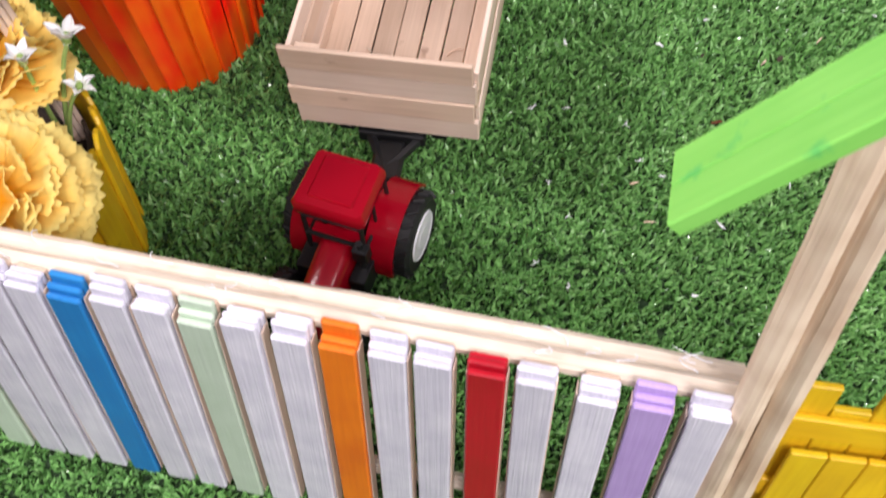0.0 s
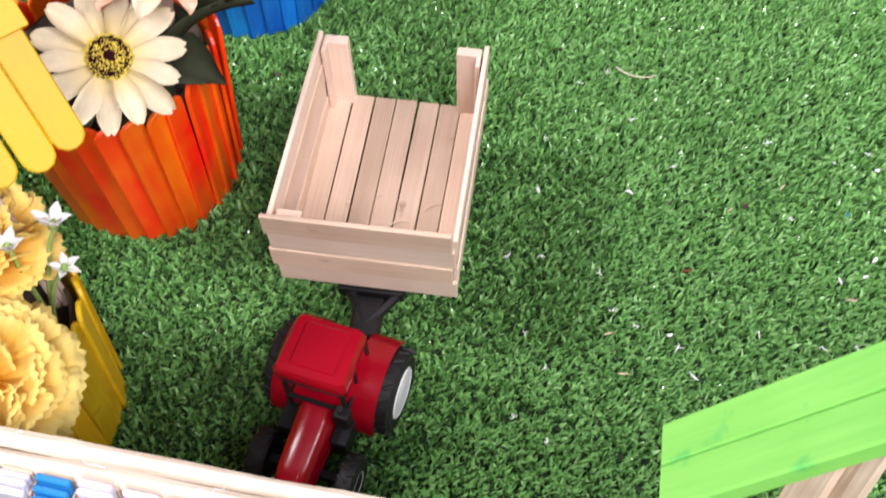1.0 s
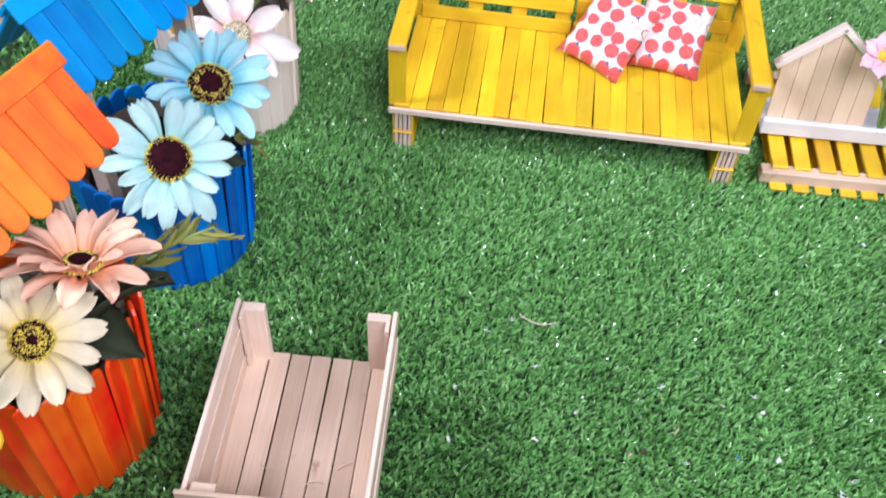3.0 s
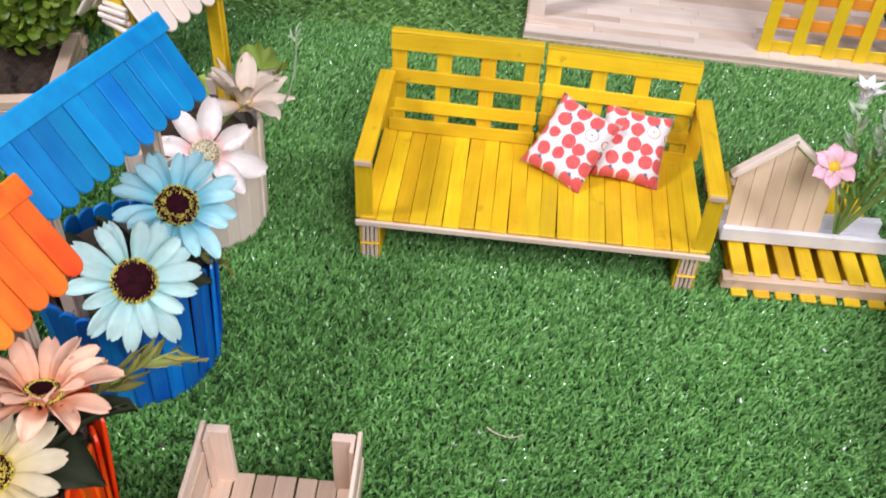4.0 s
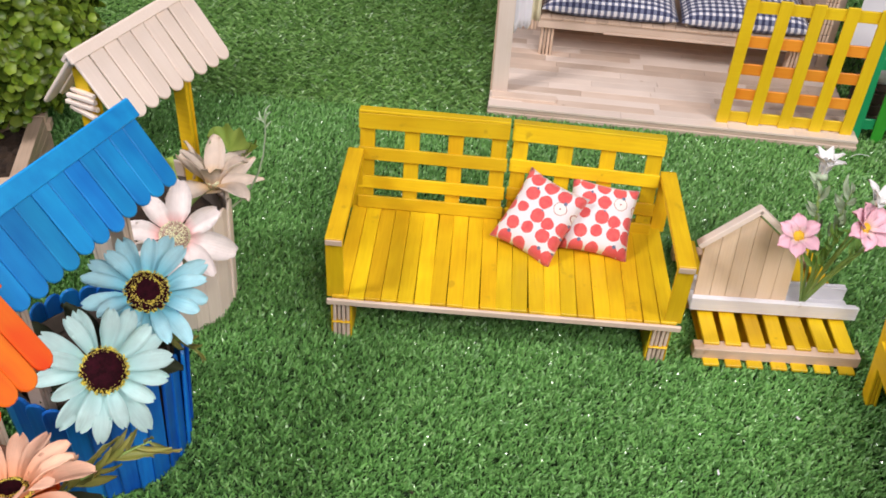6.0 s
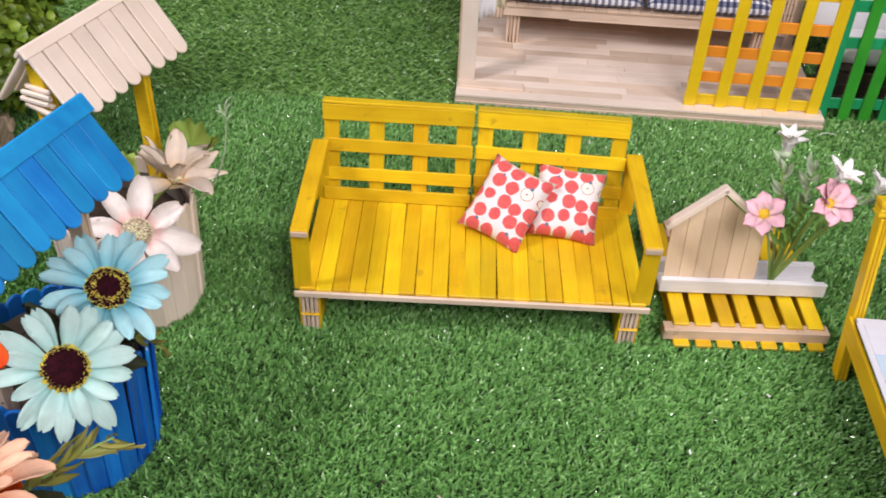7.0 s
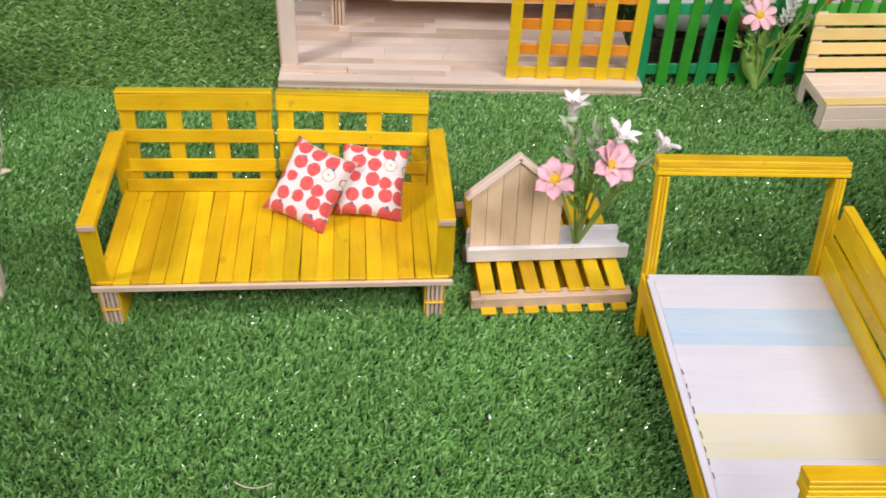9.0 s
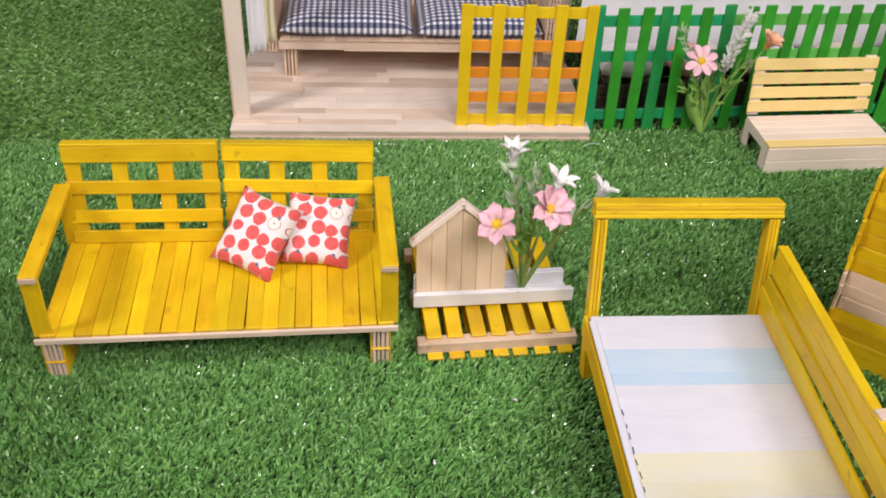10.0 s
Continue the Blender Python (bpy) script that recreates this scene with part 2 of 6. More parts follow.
def apples(n, link, where):
    """Red apples, some cut open, scattered over white cotton."""
    def spots(offset, scale):
        shift = n.new("ShaderNodeVectorMath")
        shift.operation = "ADD"
        link(where, shift.inputs[0])
        shift.inputs[1].default_value = offset
        flat = n.new("ShaderNodeVectorMath")
        flat.operation = "MULTIPLY"
        link(shift.outputs[0], flat.inputs[0])
        flat.inputs[1].default_value = (1, 1, 0)
        v = n.new("ShaderNodeTexVoronoi")
        v.inputs["Scale"].default_value, v.inputs["Randomness"].default_value = scale, 0.30
        link(flat.outputs[0], v.inputs["Vector"])
        return v
    v = spots((0.2, 0.2, 0), 96)
    stalk = spots((0.2 - 0.0012, 0.2 - 0.0044, 0), 96)
    sep = n.new("ShaderNodeSeparateColor")
    link(v.outputs["Color"], sep.inputs[0])
    cut = maths(n, link, "GREATER_THAN", sep.outputs[0], 0.76)
    ragged = n.new("ShaderNodeTexNoise")
    ragged.inputs["Scale"].default_value = 170
    link(where, ragged.inputs["Vector"])
    d = maths(n, link, "ADD", v.outputs["Distance"], maths(n, link, "MULTIPLY", maths(n, link, "SUBTRACT", ragged.outputs[0], 0.5), 0.20))
    disc = maths(n, link, "LESS_THAN", d, 0.45)
    ring = maths(n, link, "MULTIPLY", maths(n, link, "LESS_THAN", d, 0.41), maths(n, link, "GREATER_THAN", d, 0.375))
    pip = maths(n, link, "LESS_THAN", d, 0.06)
    leaf = maths(n, link, "LESS_THAN", stalk.outputs["Distance"], 0.12)
    tone = n.new("ShaderNodeTexNoise")
    tone.inputs["Scale"].default_value = 260
    link(where, tone.inputs["Vector"])
    red = blend(n, link, tone.outputs[0], (0.66, 0.05, 0.07), (0.80, 0.16, 0.14))
    c = blend(n, link, leaf, (0.79, 0.75, 0.78), (0.20, 0.24, 0.34))
    whole = blend(n, link, disc, c, red)
    half = blend(n, link, maths(n, link, "MAXIMUM", ring, pip), (0.80, 0.77, 0.74), (0.40, 0.10, 0.08))
    half = blend(n, link, disc, c, half)
    return blend(n, link, leaf, blend(n, link, cut, whole, half), (0.13, 0.16, 0.26))


def gingham(n, link, where):
    """Navy and white checks: two crossed stripes."""
    sep = n.new("ShaderNodeSeparateXYZ")
    link(where, sep.inputs[0])
    half = []
    for k in (0, 1):
        wave = maths(n, link, "SINE", maths(n, link, "MULTIPLY", sep.outputs[k], 2 * math.pi / 0.0058))
        half.append(maths(n, link, "GREATER_THAN", wave, 0.0))
    fac = maths(n, link, "MULTIPLY", maths(n, link, "ADD", half[0], half[1]), 0.5)
    ramp = n.new("ShaderNodeValToRGB")
    ramp.color_ramp.interpolation = "CONSTANT"
    e = ramp.color_ramp.elements
    e[0].position, e[0].color = 0.0, (0.78, 0.77, 0.80, 1)
    e[1].position, e[1].color = 0.25, (0.17, 0.19, 0.29, 1)
    top = e.new(0.75)
    top.color = (0.022, 0.028, 0.08, 1)
    link(fac, ramp.inputs[0])
    return ramp.outputs[0]


def dyed(first, second, scale):
    def pattern(n, link, where):
        tone = n.new("ShaderNodeTexNoise")
        tone.inputs["Scale"].default_value = scale
        link(where, tone.inputs["Vector"])
        return blend(n, link, tone.outputs[0], first, second)
    return pattern


APPLES = cloth("apple_print_cotton", apples)
GINGHAM = cloth("navy_gingham_cotton", gingham)
SHEET = cloth("white_cotton", dyed((0.82, 0.82, 0.86), (0.72, 0.72, 0.78), 40))
SHEET_WARM = cloth("cream_cotton", dyed((0.78, 0.74, 0.62), (0.72, 0.68, 0.40), 40))


def turf(name, low, mid_, high, tip, slick=0.14, shine=0.85):
    """Plastic blades: a green of its own for each, some of them slick."""
    m = bpy.data.materials.new(name)
    m.use_nodes = True
    n, link = links(m)
    bsdf = n["Principled BSDF"]
    own = n.new("ShaderNodeNewGeometry").outputs["Random Per Island"]
    ramp = n.new("ShaderNodeValToRGB")
    e = ramp.color_ramp.elements
    e[0].position, e[0].color = 0.0, (*low, 1)
    e[1].position, e[1].color = 1.0, (*tip, 1)
    mid = e.new(0.45)
    mid.color = (*mid_, 1)
    old = e.new(0.90)
    old.color = (*high, 1)
    link(own, ramp.inputs[0])
    coord = n.new("ShaderNodeTexCoord")
    broad = n.new("ShaderNodeTexNoise")
    broad.inputs["Scale"].default_value, broad.inputs["Detail"].default_value = 6.0, 4.0
    link(coord.outputs["Object"], broad.inputs["Vector"])
    value = n.new("ShaderNodeMapRange")
    value.inputs[3].default_value, value.inputs[4].default_value = 0.66, 1.32
    link(broad.outputs[0], value.inputs[0])
    hsv = n.new("ShaderNodeHueSaturation")
    link(value.outputs[0], hsv.inputs["Value"])
    link(ramp.outputs[0], hsv.inputs["Color"])
    link(hsv.outputs[0], bsdf.inputs["Base Color"])
    gloss = n.new("ShaderNodeMapRange")
    gloss.inputs[1].default_value, gloss.inputs[2].default_value = 0.38, 0.46
    gloss.inputs[3].default_value, gloss.inputs[4].default_value = slick, 0.46
    link(maths(n, link, "FRACT", maths(n, link, "MULTIPLY", own, 17.0)), gloss.inputs[0])
    link(gloss.outputs[0], bsdf.inputs["Roughness"])
    bsdf.inputs["Specular IOR Level"].default_value = shine
    return m


TURF = turf("turf_blade", (0.100, 0.265, 0.070), (0.190, 0.440, 0.118), (0.235, 0.505, 0.148), (0.33, 0.60, 0.22))
TURF_FAR = turf("older_turf_blade", (0.065, 0.170, 0.038), (0.150, 0.330, 0.070), (0.195, 0.39, 0.095), (0.29, 0.49, 0.15), 0.30, 0.55)
BACKING = surface("turf_backing", (0.016, 0.048, 0.012), (0.009, 0.028, 0.007), 0.8, (500, 500, 500), 60, 0.0, 0.5)


# ---- mesh tools ----
FLOOR = -0.005


def mesh(name, verts, faces, mat, smooth=False):
    me = bpy.data.meshes.new(name)
    me.from_pydata([tuple(v) for v in verts], [], faces)
    me.materials.append(mat)
    if smooth:
        me.polygons.foreach_set("use_smooth", [True] * len(me.polygons))
    me.update()
    return me


def from_bm(name, bm, mat, smooth=False):
    bmesh.ops.recalc_face_normals(bm, faces=bm.faces)
    me = bpy.data.meshes.new(name)
    bm.to_mesh(me)
    bm.free()
    me.materials.append(mat)
    if smooth:
        me.polygons.foreach_set("use_smooth", [True] * len(me.polygons))
    return me


def thing(name, label, category, m=None, group="", kind=""):
    ob = new(name)
    ob.empty_display_size = 0.01
    ob.matrix_world = m or Matrix()
    return tagged(ob, label, category, group, kind)


def piece(name, me, parent, m=None, label=""):
    """One part on a mesh that alike parts share, at a pose within its thing."""
    ob = new(name, me)
    ob.parent = parent
    ob.matrix_basis = m or Matrix()
    return tagged(ob, label)


def part(name, bm, mat, parent, label="", m=None, smooth=False):
    return piece(name, from_bm(name, bm, mat, smooth), parent, m, label)


def sub(name, me, parent, m, offset=None):
    """A part with pieces of its own: its mesh lies at offset within the part's frame m."""
    own = me.copy()
    own.transform(offset or Matrix())
    return piece(name, own, parent, m)


MESHES = {}


def chamfered(lx, ly, lz, c):
    """Verts and faces of a box about the origin with all its edges cut."""
    hx, hy, hz = lx / 2, ly / 2, lz / 2
    c = min(c, hx * 0.8, hy * 0.8, hz * 0.8)
    bm = bmesh.new()
    bmesh.ops.create_cube(bm, size=1, matrix=Matrix.Diagonal((lx, ly, lz, 1)))
    bmesh.ops.bevel(bm, geom=bm.edges[:], offset=c, segments=1, affect="EDGES")
    return bm


def bar(l, w, t, mat, c=0.00035):
    """A square-ended stick: l along x, w along y, t along z, about its middle."""
    key = ("bar", round(l, 4), round(w, 4), round(t, 4), mat.name)
    if key not in MESHES:
        MESHES[key] = from_bm("stick", chamfered(l, w, t, c), mat)
    return MESHES[key]


def lolly(l, w, t, mat, both=False):
    """A stick with a round end at +x (or at both), l along x from 0, about its middle in y and z."""
    key = ("lolly", round(l, 4), round(w, 4), round(t, 4), mat.name, both)
    if key in MESHES:
        return MESHES[key]
    r = w / 2
    arc = [(l - r + r * math.cos(a), r * math.sin(a)) for a in np.linspace(-math.pi / 2, math.pi / 2, 7)]
    if both:
        arc += [(r - r * math.cos(a), -r * math.sin(a)) for a in np.linspace(-math.pi / 2, math.pi / 2, 7)]
    else:
        arc += [(0, r), (0, -r)]
    k = len(arc)
    cx = l / 2
    ring = []
    for z, s in ((-t / 2, 0.9), (-t / 4, 1), (t / 4, 1), (t / 2, 0.9)):
        d = (1 - s) * 0.5 * w
        ring += [(x - d * (1 if x > cx else -1), y * s, z) for x, y in arc]
    faces = [tuple(range(k))[::-1], tuple(range(3 * k, 4 * k))]
    for j in range(3):
        faces += [(j * k + i, j * k + (i + 1) % k, (j + 1) * k + (i + 1) % k, (j + 1) * k + i) for i in range(k)]
    MESHES[key] = mesh("round_stick", ring, faces, mat)
    return MESHES[key]


def box(bm, x0, x1, y0, y1, z0, z1, c=0.0005, m=None):
    t = chamfered(x1 - x0, y1 - y0, z1 - z0, c)
    bmesh.ops.transform(t, matrix=(m or Matrix()) @ Matrix.Translation(((x0 + x1) / 2, (y0 + y1) / 2, (z0 + z1) / 2)), verts=t.verts)
    tmp = bpy.data.meshes.new("tmp")
    t.to_mesh(tmp)
    t.free()
    bm.from_mesh(tmp)
    bpy.data.meshes.remove(tmp)
    return bm


def one_box(*a, **k):
    return box(bmesh.new(), *a, **k)


def spun(profile, steps=32, axis="z"):
    """A lathe: (radius, height) pairs turned about an axis."""
    bm = bmesh.new()
    rings = []
    for r, h in profile:
        ring = []
        for i in range(steps):
            a = 2 * math.pi * i / steps
            v = (r * math.cos(a), r * math.sin(a), h)
            ring.append(bm.verts.new(v if axis == "z" else (v[2], v[0], v[1])))
        rings.append(ring)
    for a, b in zip(rings, rings[1:]):
        for i in range(steps):
            bm.faces.new((a[i], a[(i + 1) % steps], b[(i + 1) % steps], b[i]))
    for ring in (rings[0], rings[-1]):
        bm.faces.new(ring)
    return bm


def tube(points, r0, r1=None, sides=6, bm=None):
    """A tapered round rod along a line of points."""
    bm = bm or bmesh.new()
    pts = [Vector(p) for p in points]
    r1 = r0 if r1 is None else r1
    rings = []
    for i, p in enumerate(pts):
        way = (pts[min(i + 1, len(pts) - 1)] - pts[max(i - 1, 0)]).normalized()
        side = way.cross(Vector((0.31, 0.17, 0.93))).normalized()
        up = way.cross(side)
        r = r0 + (r1 - r0) * i / (len(pts) - 1)
        rings.append([bm.verts.new(p + r * (math.cos(2 * math.pi * k / sides) * side + math.sin(2 * math.pi * k / sides) * up)) for k in range(sides)])
    for a, b in zip(rings, rings[1:]):
        for k in range(sides):
            bm.faces.new((a[k], a[(k + 1) % sides], b[(k + 1) % sides], b[k]))
    bm.faces.new(rings[0][::-1])
    bm.faces.new(rings[-1])
    return bm


def bent(a, b, sag, steps=7):
    """Points from a to b, pushed aside by sag in the middle."""
    a, b, sag = Vector(a), Vector(b), Vector(sag)
    return [a.lerp(b, t) + sag * 4 * t * (1 - t) for t in np.linspace(0, 1, steps)]


def leaf_shape(length, width, lift=0.1, cup=0.12, thick=0.0004, notch=0.0, broad=0.55, steps=7, point=2.2):
    """A petal or leaf along +x from the origin: five verts across, a midrib groove, two skins."""
    verts, faces = [], []
    across = (-1, -0.5, 0, 0.5, 1)
    for side in (1, -1):
        for i in range(steps + 1):
            t = 0.5 * i / steps + 0.5 * math.sin(0.5 * math.pi * i / steps)
            if t < broad:
                w = width / 2 * (0.22 + 0.78 * math.sin(0.5 * math.pi * t / broad))
            else:
                w = width / 2 * max(0.08, (1 - ((t - broad) / (1 - broad)) ** point)) ** (0.5 if point > 2 else 0.8)
            for s in across:
                pull = notch * length * (abs(s) < 0.6) * (i == steps) * (1 if s == 0 else 0.2)
                z = lift * length * math.sin(t * math.pi * 0.9) - lift * 0.5 * length * t * t + cup * width * (s * s - 0.4) - (0.05 * width if s == 0 else 0)
                verts.append((length * t - pull, w * s, z + side * thick / 2))
    k, half = len(across), (steps + 1) * len(across)
    for side in (0, 1):
        for i in range(steps):
            for j in range(k - 1):
                q = [side * half + i * k + j, side * half + i * k + j + 1, side * half + (i + 1) * k + j + 1, side * half + (i + 1) * k + j]
                faces.append(tuple(q if side == 0 else q[::-1]))
    for i in range(steps):
        for j in (0, k - 1):
            faces.append((i * k + j, (i + 1) * k + j, half + (i + 1) * k + j, half + i * k + j))
    return verts, faces


def petal_mesh(name, mat, *a, crumple=0.03, **k):
    """A petal of cut cloth: its rim and face are a little uneven."""
    verts, faces = leaf_shape(*a, **k)
    l, half = a[0], len(verts) // 2
    out = []
    for q, (x, y, z) in enumerate(verts):
        u, v = 6 * x / l, 6 * y / l
        out.append((x + crumple * l * noise.noise((u, v, 2.0 + l * 900)), y * (1 + 2.2 * crumple * noise.noise((u, v, 7.0 + l * 900))), z + 1.3 * crumple * l * noise.noise((u * 0.8, v * 1.5, 11.0 + l * 900))))
    return mesh(name, out, faces, mat, smooth=True)


def facing(place, towards, spin=0.0):
    """A pose at place whose z axis points along towards."""
    return Matrix.Translation(place) @ Vector(towards).to_track_quat("Z", "Y").to_matrix().to_4x4() @ Matrix.Rotation(radians(spin), 4, "Z")


# ---- ground ----
def ground():
    bm = bmesh.new()
    bmesh.ops.create_grid(bm, x_segments=40, y_segments=40, size=0.8)
    for v in bm.verts:
        v.co.x += 0.17
        v.co.y += 0.10
        v.co.z = FLOOR
    ob = new("ground", from_bm("ground", bm, BACKING))
    tagged(ob, "flat green backing sheet of artificial turf", "ground", kind="structure")


def grass(name, x0, x1, y0, y1, count, seed, long, wide, mat=TURF, combed=False):
    """Turf blades: bent, pointed ribbons in tufts."""
    rng = np.random.default_rng(seed)
    tufts = count // 5
    step = math.sqrt((x1 - x0) * (y1 - y0) / tufts)
    gx, gy = np.meshgrid(np.arange(x0, x1, step), np.arange(y0, y1, step))
    cx = gx.ravel() + rng.normal(0, 0.33 * step, gx.size)
    cy = gy.ravel() + rng.normal(0, 0.33 * step, gx.size)
    cx, cy = np.repeat(cx, 5), np.repeat(cy, 5)
    n = len(cx)
    px, py = cx + rng.normal(0, 0.0017, n), cy + rng.normal(0, 0.0017, n)
    nap = -0.7 + 0.9 * np.sin(px * 5 + 1.0) + 0.5 * np.sin(py * 7)
    a = np.where(rng.random(n) < 0.60, nap + rng.normal(0, 0.7, n), rng.uniform(0, 2 * np.pi, n))
    length, w = long * rng.uniform(0.65, 1.25, n), wide * rng.uniform(0.7, 1.25, n)
    lean = rng.uniform(0.15, 0.95, n)
    if combed:
        a = np.where(rng.random(n) < 0.5, 0.0, np.pi) + 0.15 + rng.normal(0, 0.35, n)
        lean = rng.uniform(0.7, 1.2, n)
    twist = rng.normal(0, 0.7, n)
    d = np.stack([np.cos(a), np.sin(a)], 1)
    s = np.stack([-np.sin(a + twist), np.cos(a + twist)], 1)
    v = np.zeros((n, 5, 3), np.float32)
    bend = np.minimum(lean * 1.35, 1.75)
    far = np.stack([np.zeros(n), 0.5 * length * np.sin(lean * 0.6), 0.5 * length * (np.sin(lean * 0.6) + np.sin(bend))], 1)
    high = np.stack([np.zeros(n), 0.5 * length * np.cos(lean * 0.6), 0.5 * length * (np.cos(lean * 0.6) + np.cos(bend))], 1)
    for k, sides in enumerate(((-1, 1), (-1, 1), (0,))):
        base = np.stack([px, py], 1) + d * far[:, k : k + 1]
        for j, sign in enumerate(sides):
            v[:, 2 * k + j, :2] = base + sign * s * (w / 2)[:, None]
            v[:, 2 * k + j, 2] = FLOOR + high[:, k] + sign * 0.25 * w * np.sin(twist)
    q = np.array([0, 1, 3, 2, 2, 3, 4])
    loops = (np.arange(n)[:, None] * 5 + q[None]).reshape(-1).astype(np.int32)
    starts = (np.arange(n)[:, None] * 7 + np.array([0, 4])[None]).reshape(-1).astype(np.int32)
    me = bpy.data.meshes.new(name)
    me.vertices.add(n * 5)
    me.vertices.foreach_set("co", v.reshape(-1))
    me.loops.add(len(loops))
    me.loops.foreach_set("vertex_index", loops)
    me.polygons.add(n * 2)
    me.polygons.foreach_set("loop_start", starts)
    me.materials.append(mat)
    me.update(calc_edges=True)
    me.validate()
    ob = new(name, me)
    return tagged(ob, "glossy green plastic turf blades", "artificial grass", kind="stuff")


ground()
SEAM = 0.282
grass("grass", -0.26, 0.36, -0.47, 0.14, 300000, 3, 0.0052, 0.00145)
grass("grass", 0.36, 0.75, -0.30, 0.14, 105000, 5, 0.0052, 0.00145)
grass("grass", -0.42, 0.85, 0.14, SEAM, 115000, 4, 0.0052, 0.00150)
grass("far_grass", -0.45, 0.12, SEAM, 0.70, 110000, 13, 0.0078, 0.0016, TURF_FAR, True)
grass("grass", 0.12, 0.85, SEAM, 0.70, 70000, 14, 0.0058, 0.0018)
grass("grass", -0.62, -0.26, -0.68, 0.14, 24000, 6, 0.0080, 0.0026)
grass("grass", -0.62, -0.42, 0.14, 0.88, 14000, 7, 0.0080, 0.0026)
grass("grass", -0.42, 0.95, 0.70, 0.88, 22000, 8, 0.0080, 0.0026)
grass("grass", 0.75, 0.95, -0.68, 0.14, 14000, 9, 0.0080, 0.0026)
grass("grass", 0.85, 0.95, 0.14, 0.70, 5000, 10, 0.0080, 0.0026)
grass("grass", -0.26, 0.75, -0.68, -0.47, 20000, 11, 0.0080, 0.0026)
grass("grass", 0.36, 0.75, -0.47, -0.30, 8000, 12, 0.0080, 0.0024)


# ---- the yellow sofa ----
def sofa():
    s = thing("garden_sofa", "yellow painted toy sofa of craft sticks on turf", "sofa")
    seat_z = 0.0275
    # seat slats
    slat = bar(0.104, 0.0098, 0.0022, YELLOW)
    for i in range(21):
        piece("seat_slat", slat, s, pose(0.0070 + i * 0.01005, 0.0515 + random.uniform(-0.0008, 0.0008), seat_z + 0.0012 + random.uniform(-0.0002, 0.0003), 0, 0, 90 + random.uniform(-0.6, 0.6)))
    part("front_strip", one_box(-0.001, 0.216, -0.0025, -0.0002, seat_z - 0.0035, seat_z + 0.0008, 0.0006), WOOD_PALE, s, "bare wooden strip along the seat edge")
    part("seat_frame", box(box(one_box(0.002, 0.213, 0.001, 0.006, seat_z - 0.0045, seat_z - 0.0002), 0.002, 0.213, 0.045, 0.055, seat_z - 0.0045, seat_z - 0.0002), 0.002, 0.213, 0.092, 0.101, seat_z - 0.0045, seat_z - 0.0002), YELLOW, s)
    # legs: sticks on edge in two tiers
    for x in (0.0025, 0.2000):
        for y0, deep in ((-0.001, 0.030), (0.072, 0.030)):
            leg = part("leg", one_box(x - 0.0012, x - 0.0001, y0 + 0.001, y0 + deep, FLOOR, seat_z - 0.005, 0.0003), YELLOW, s)
            piece("leg_side", bar(deep - 0.001, seat_z - 0.005 - FLOOR, 0.0011, YELLOW), leg, pose(x + 0.0110, y0 + (deep + 0.001) / 2, (FLOOR + seat_z - 0.005) / 2, 90, 0, 90))
            for tier in range(2):
                z0 = FLOOR + tier * 0.0145
                z1 = z0 + 0.0132 if tier == 0 else seat_z - 0.0046
                for k in range(4):
                    piece("leg_stick", bar(deep, round(z1 - z0, 4), 0.0020, WOOD_PALE), leg, pose(x + k * 0.0027 + 0.0012, y0 + deep / 2 + 0.0006 * (k % 2), (z0 + z1) / 2, 90, 0, 90))
            piece("leg_stick", bar(deep, 0.0116, 0.0011, YELLOW), leg, pose(x + 0.0052, y0 + deep / 2 - 0.0006, FLOOR + 0.0139, 0, 0, 90))
    # arms
    for x, lean in ((-0.0025, 1), (0.2040, -1)):
        piece("arm_front", bar(0.043, 0.0105, 0.0022, YELLOW), s, pose(x + 0.0067, 0.0020, seat_z + 0.0222, 86, 90, 0))
        piece("arm_rest", bar(0.098, 0.0105, 0.0022, YELLOW), s, pose(x + 0.0067, 0.0490, seat_z + 0.0455, 0, 0, 90))
        piece("arm_rest", bar(0.098, 0.0102, 0.0020, YELLOW), s, pose(x + 0.0067, 0.0492, seat_z + 0.0433, 0, 0, 90))
        piece("arm_tip", bar(0.0100, 0.0038, 0.0010, WOOD), s, pose(x + 0.0067, -0.0008, seat_z + 0.0442, 90, 0, 0), "bare stick ends")
        piece("arm_back", bar(0.044, 0.010, 0.0022, YELLOW), s, pose(x + 0.0067, 0.0950, seat_z + 0.0215, 90, 90, 0))
    # two lattice backs, leaning a little
    for x0, wide, turn, drop in ((0.0055, 0.0990, -1.2, 0.0), (0.1060, 0.0990, -3.2, -0.0015)):
        back = sub("backrest", bar(wide, 0.0105, 0.0021, YELLOW), s, pose(x0, 0.0945, seat_z + 0.0024 + drop, -9, 0, turn), pose(wide / 2, 0.0022, 0.0640, 90, 0, 0))
        for z, w in ((0.0045, 0.0090), (0.0195, 0.0090), (0.0405, 0.0090), (0.0640, 0.0110)):
            piece("rail", bar(wide, w, 0.0021, YELLOW), back, pose(wide / 2, -0.0022, z + random.uniform(-0.0004, 0.0004), 90, random.uniform(-0.5, 0.5), 0))
        for k in range(4):
            piece("upright", bar(0.0690, 0.0100, 0.0021, YELLOW), back, pose(0.0062 + k * (wide - 0.0124) / 3 + random.uniform(-0.001, 0.001), 0, 0.0345, 90, 90, 0))
        piece("cap_rail", bar(wide, 0.0075, 0.0018, YELLOW), back, pose(wide / 2, 0.0004, 0.0704, 0, 0, 0))
    return s


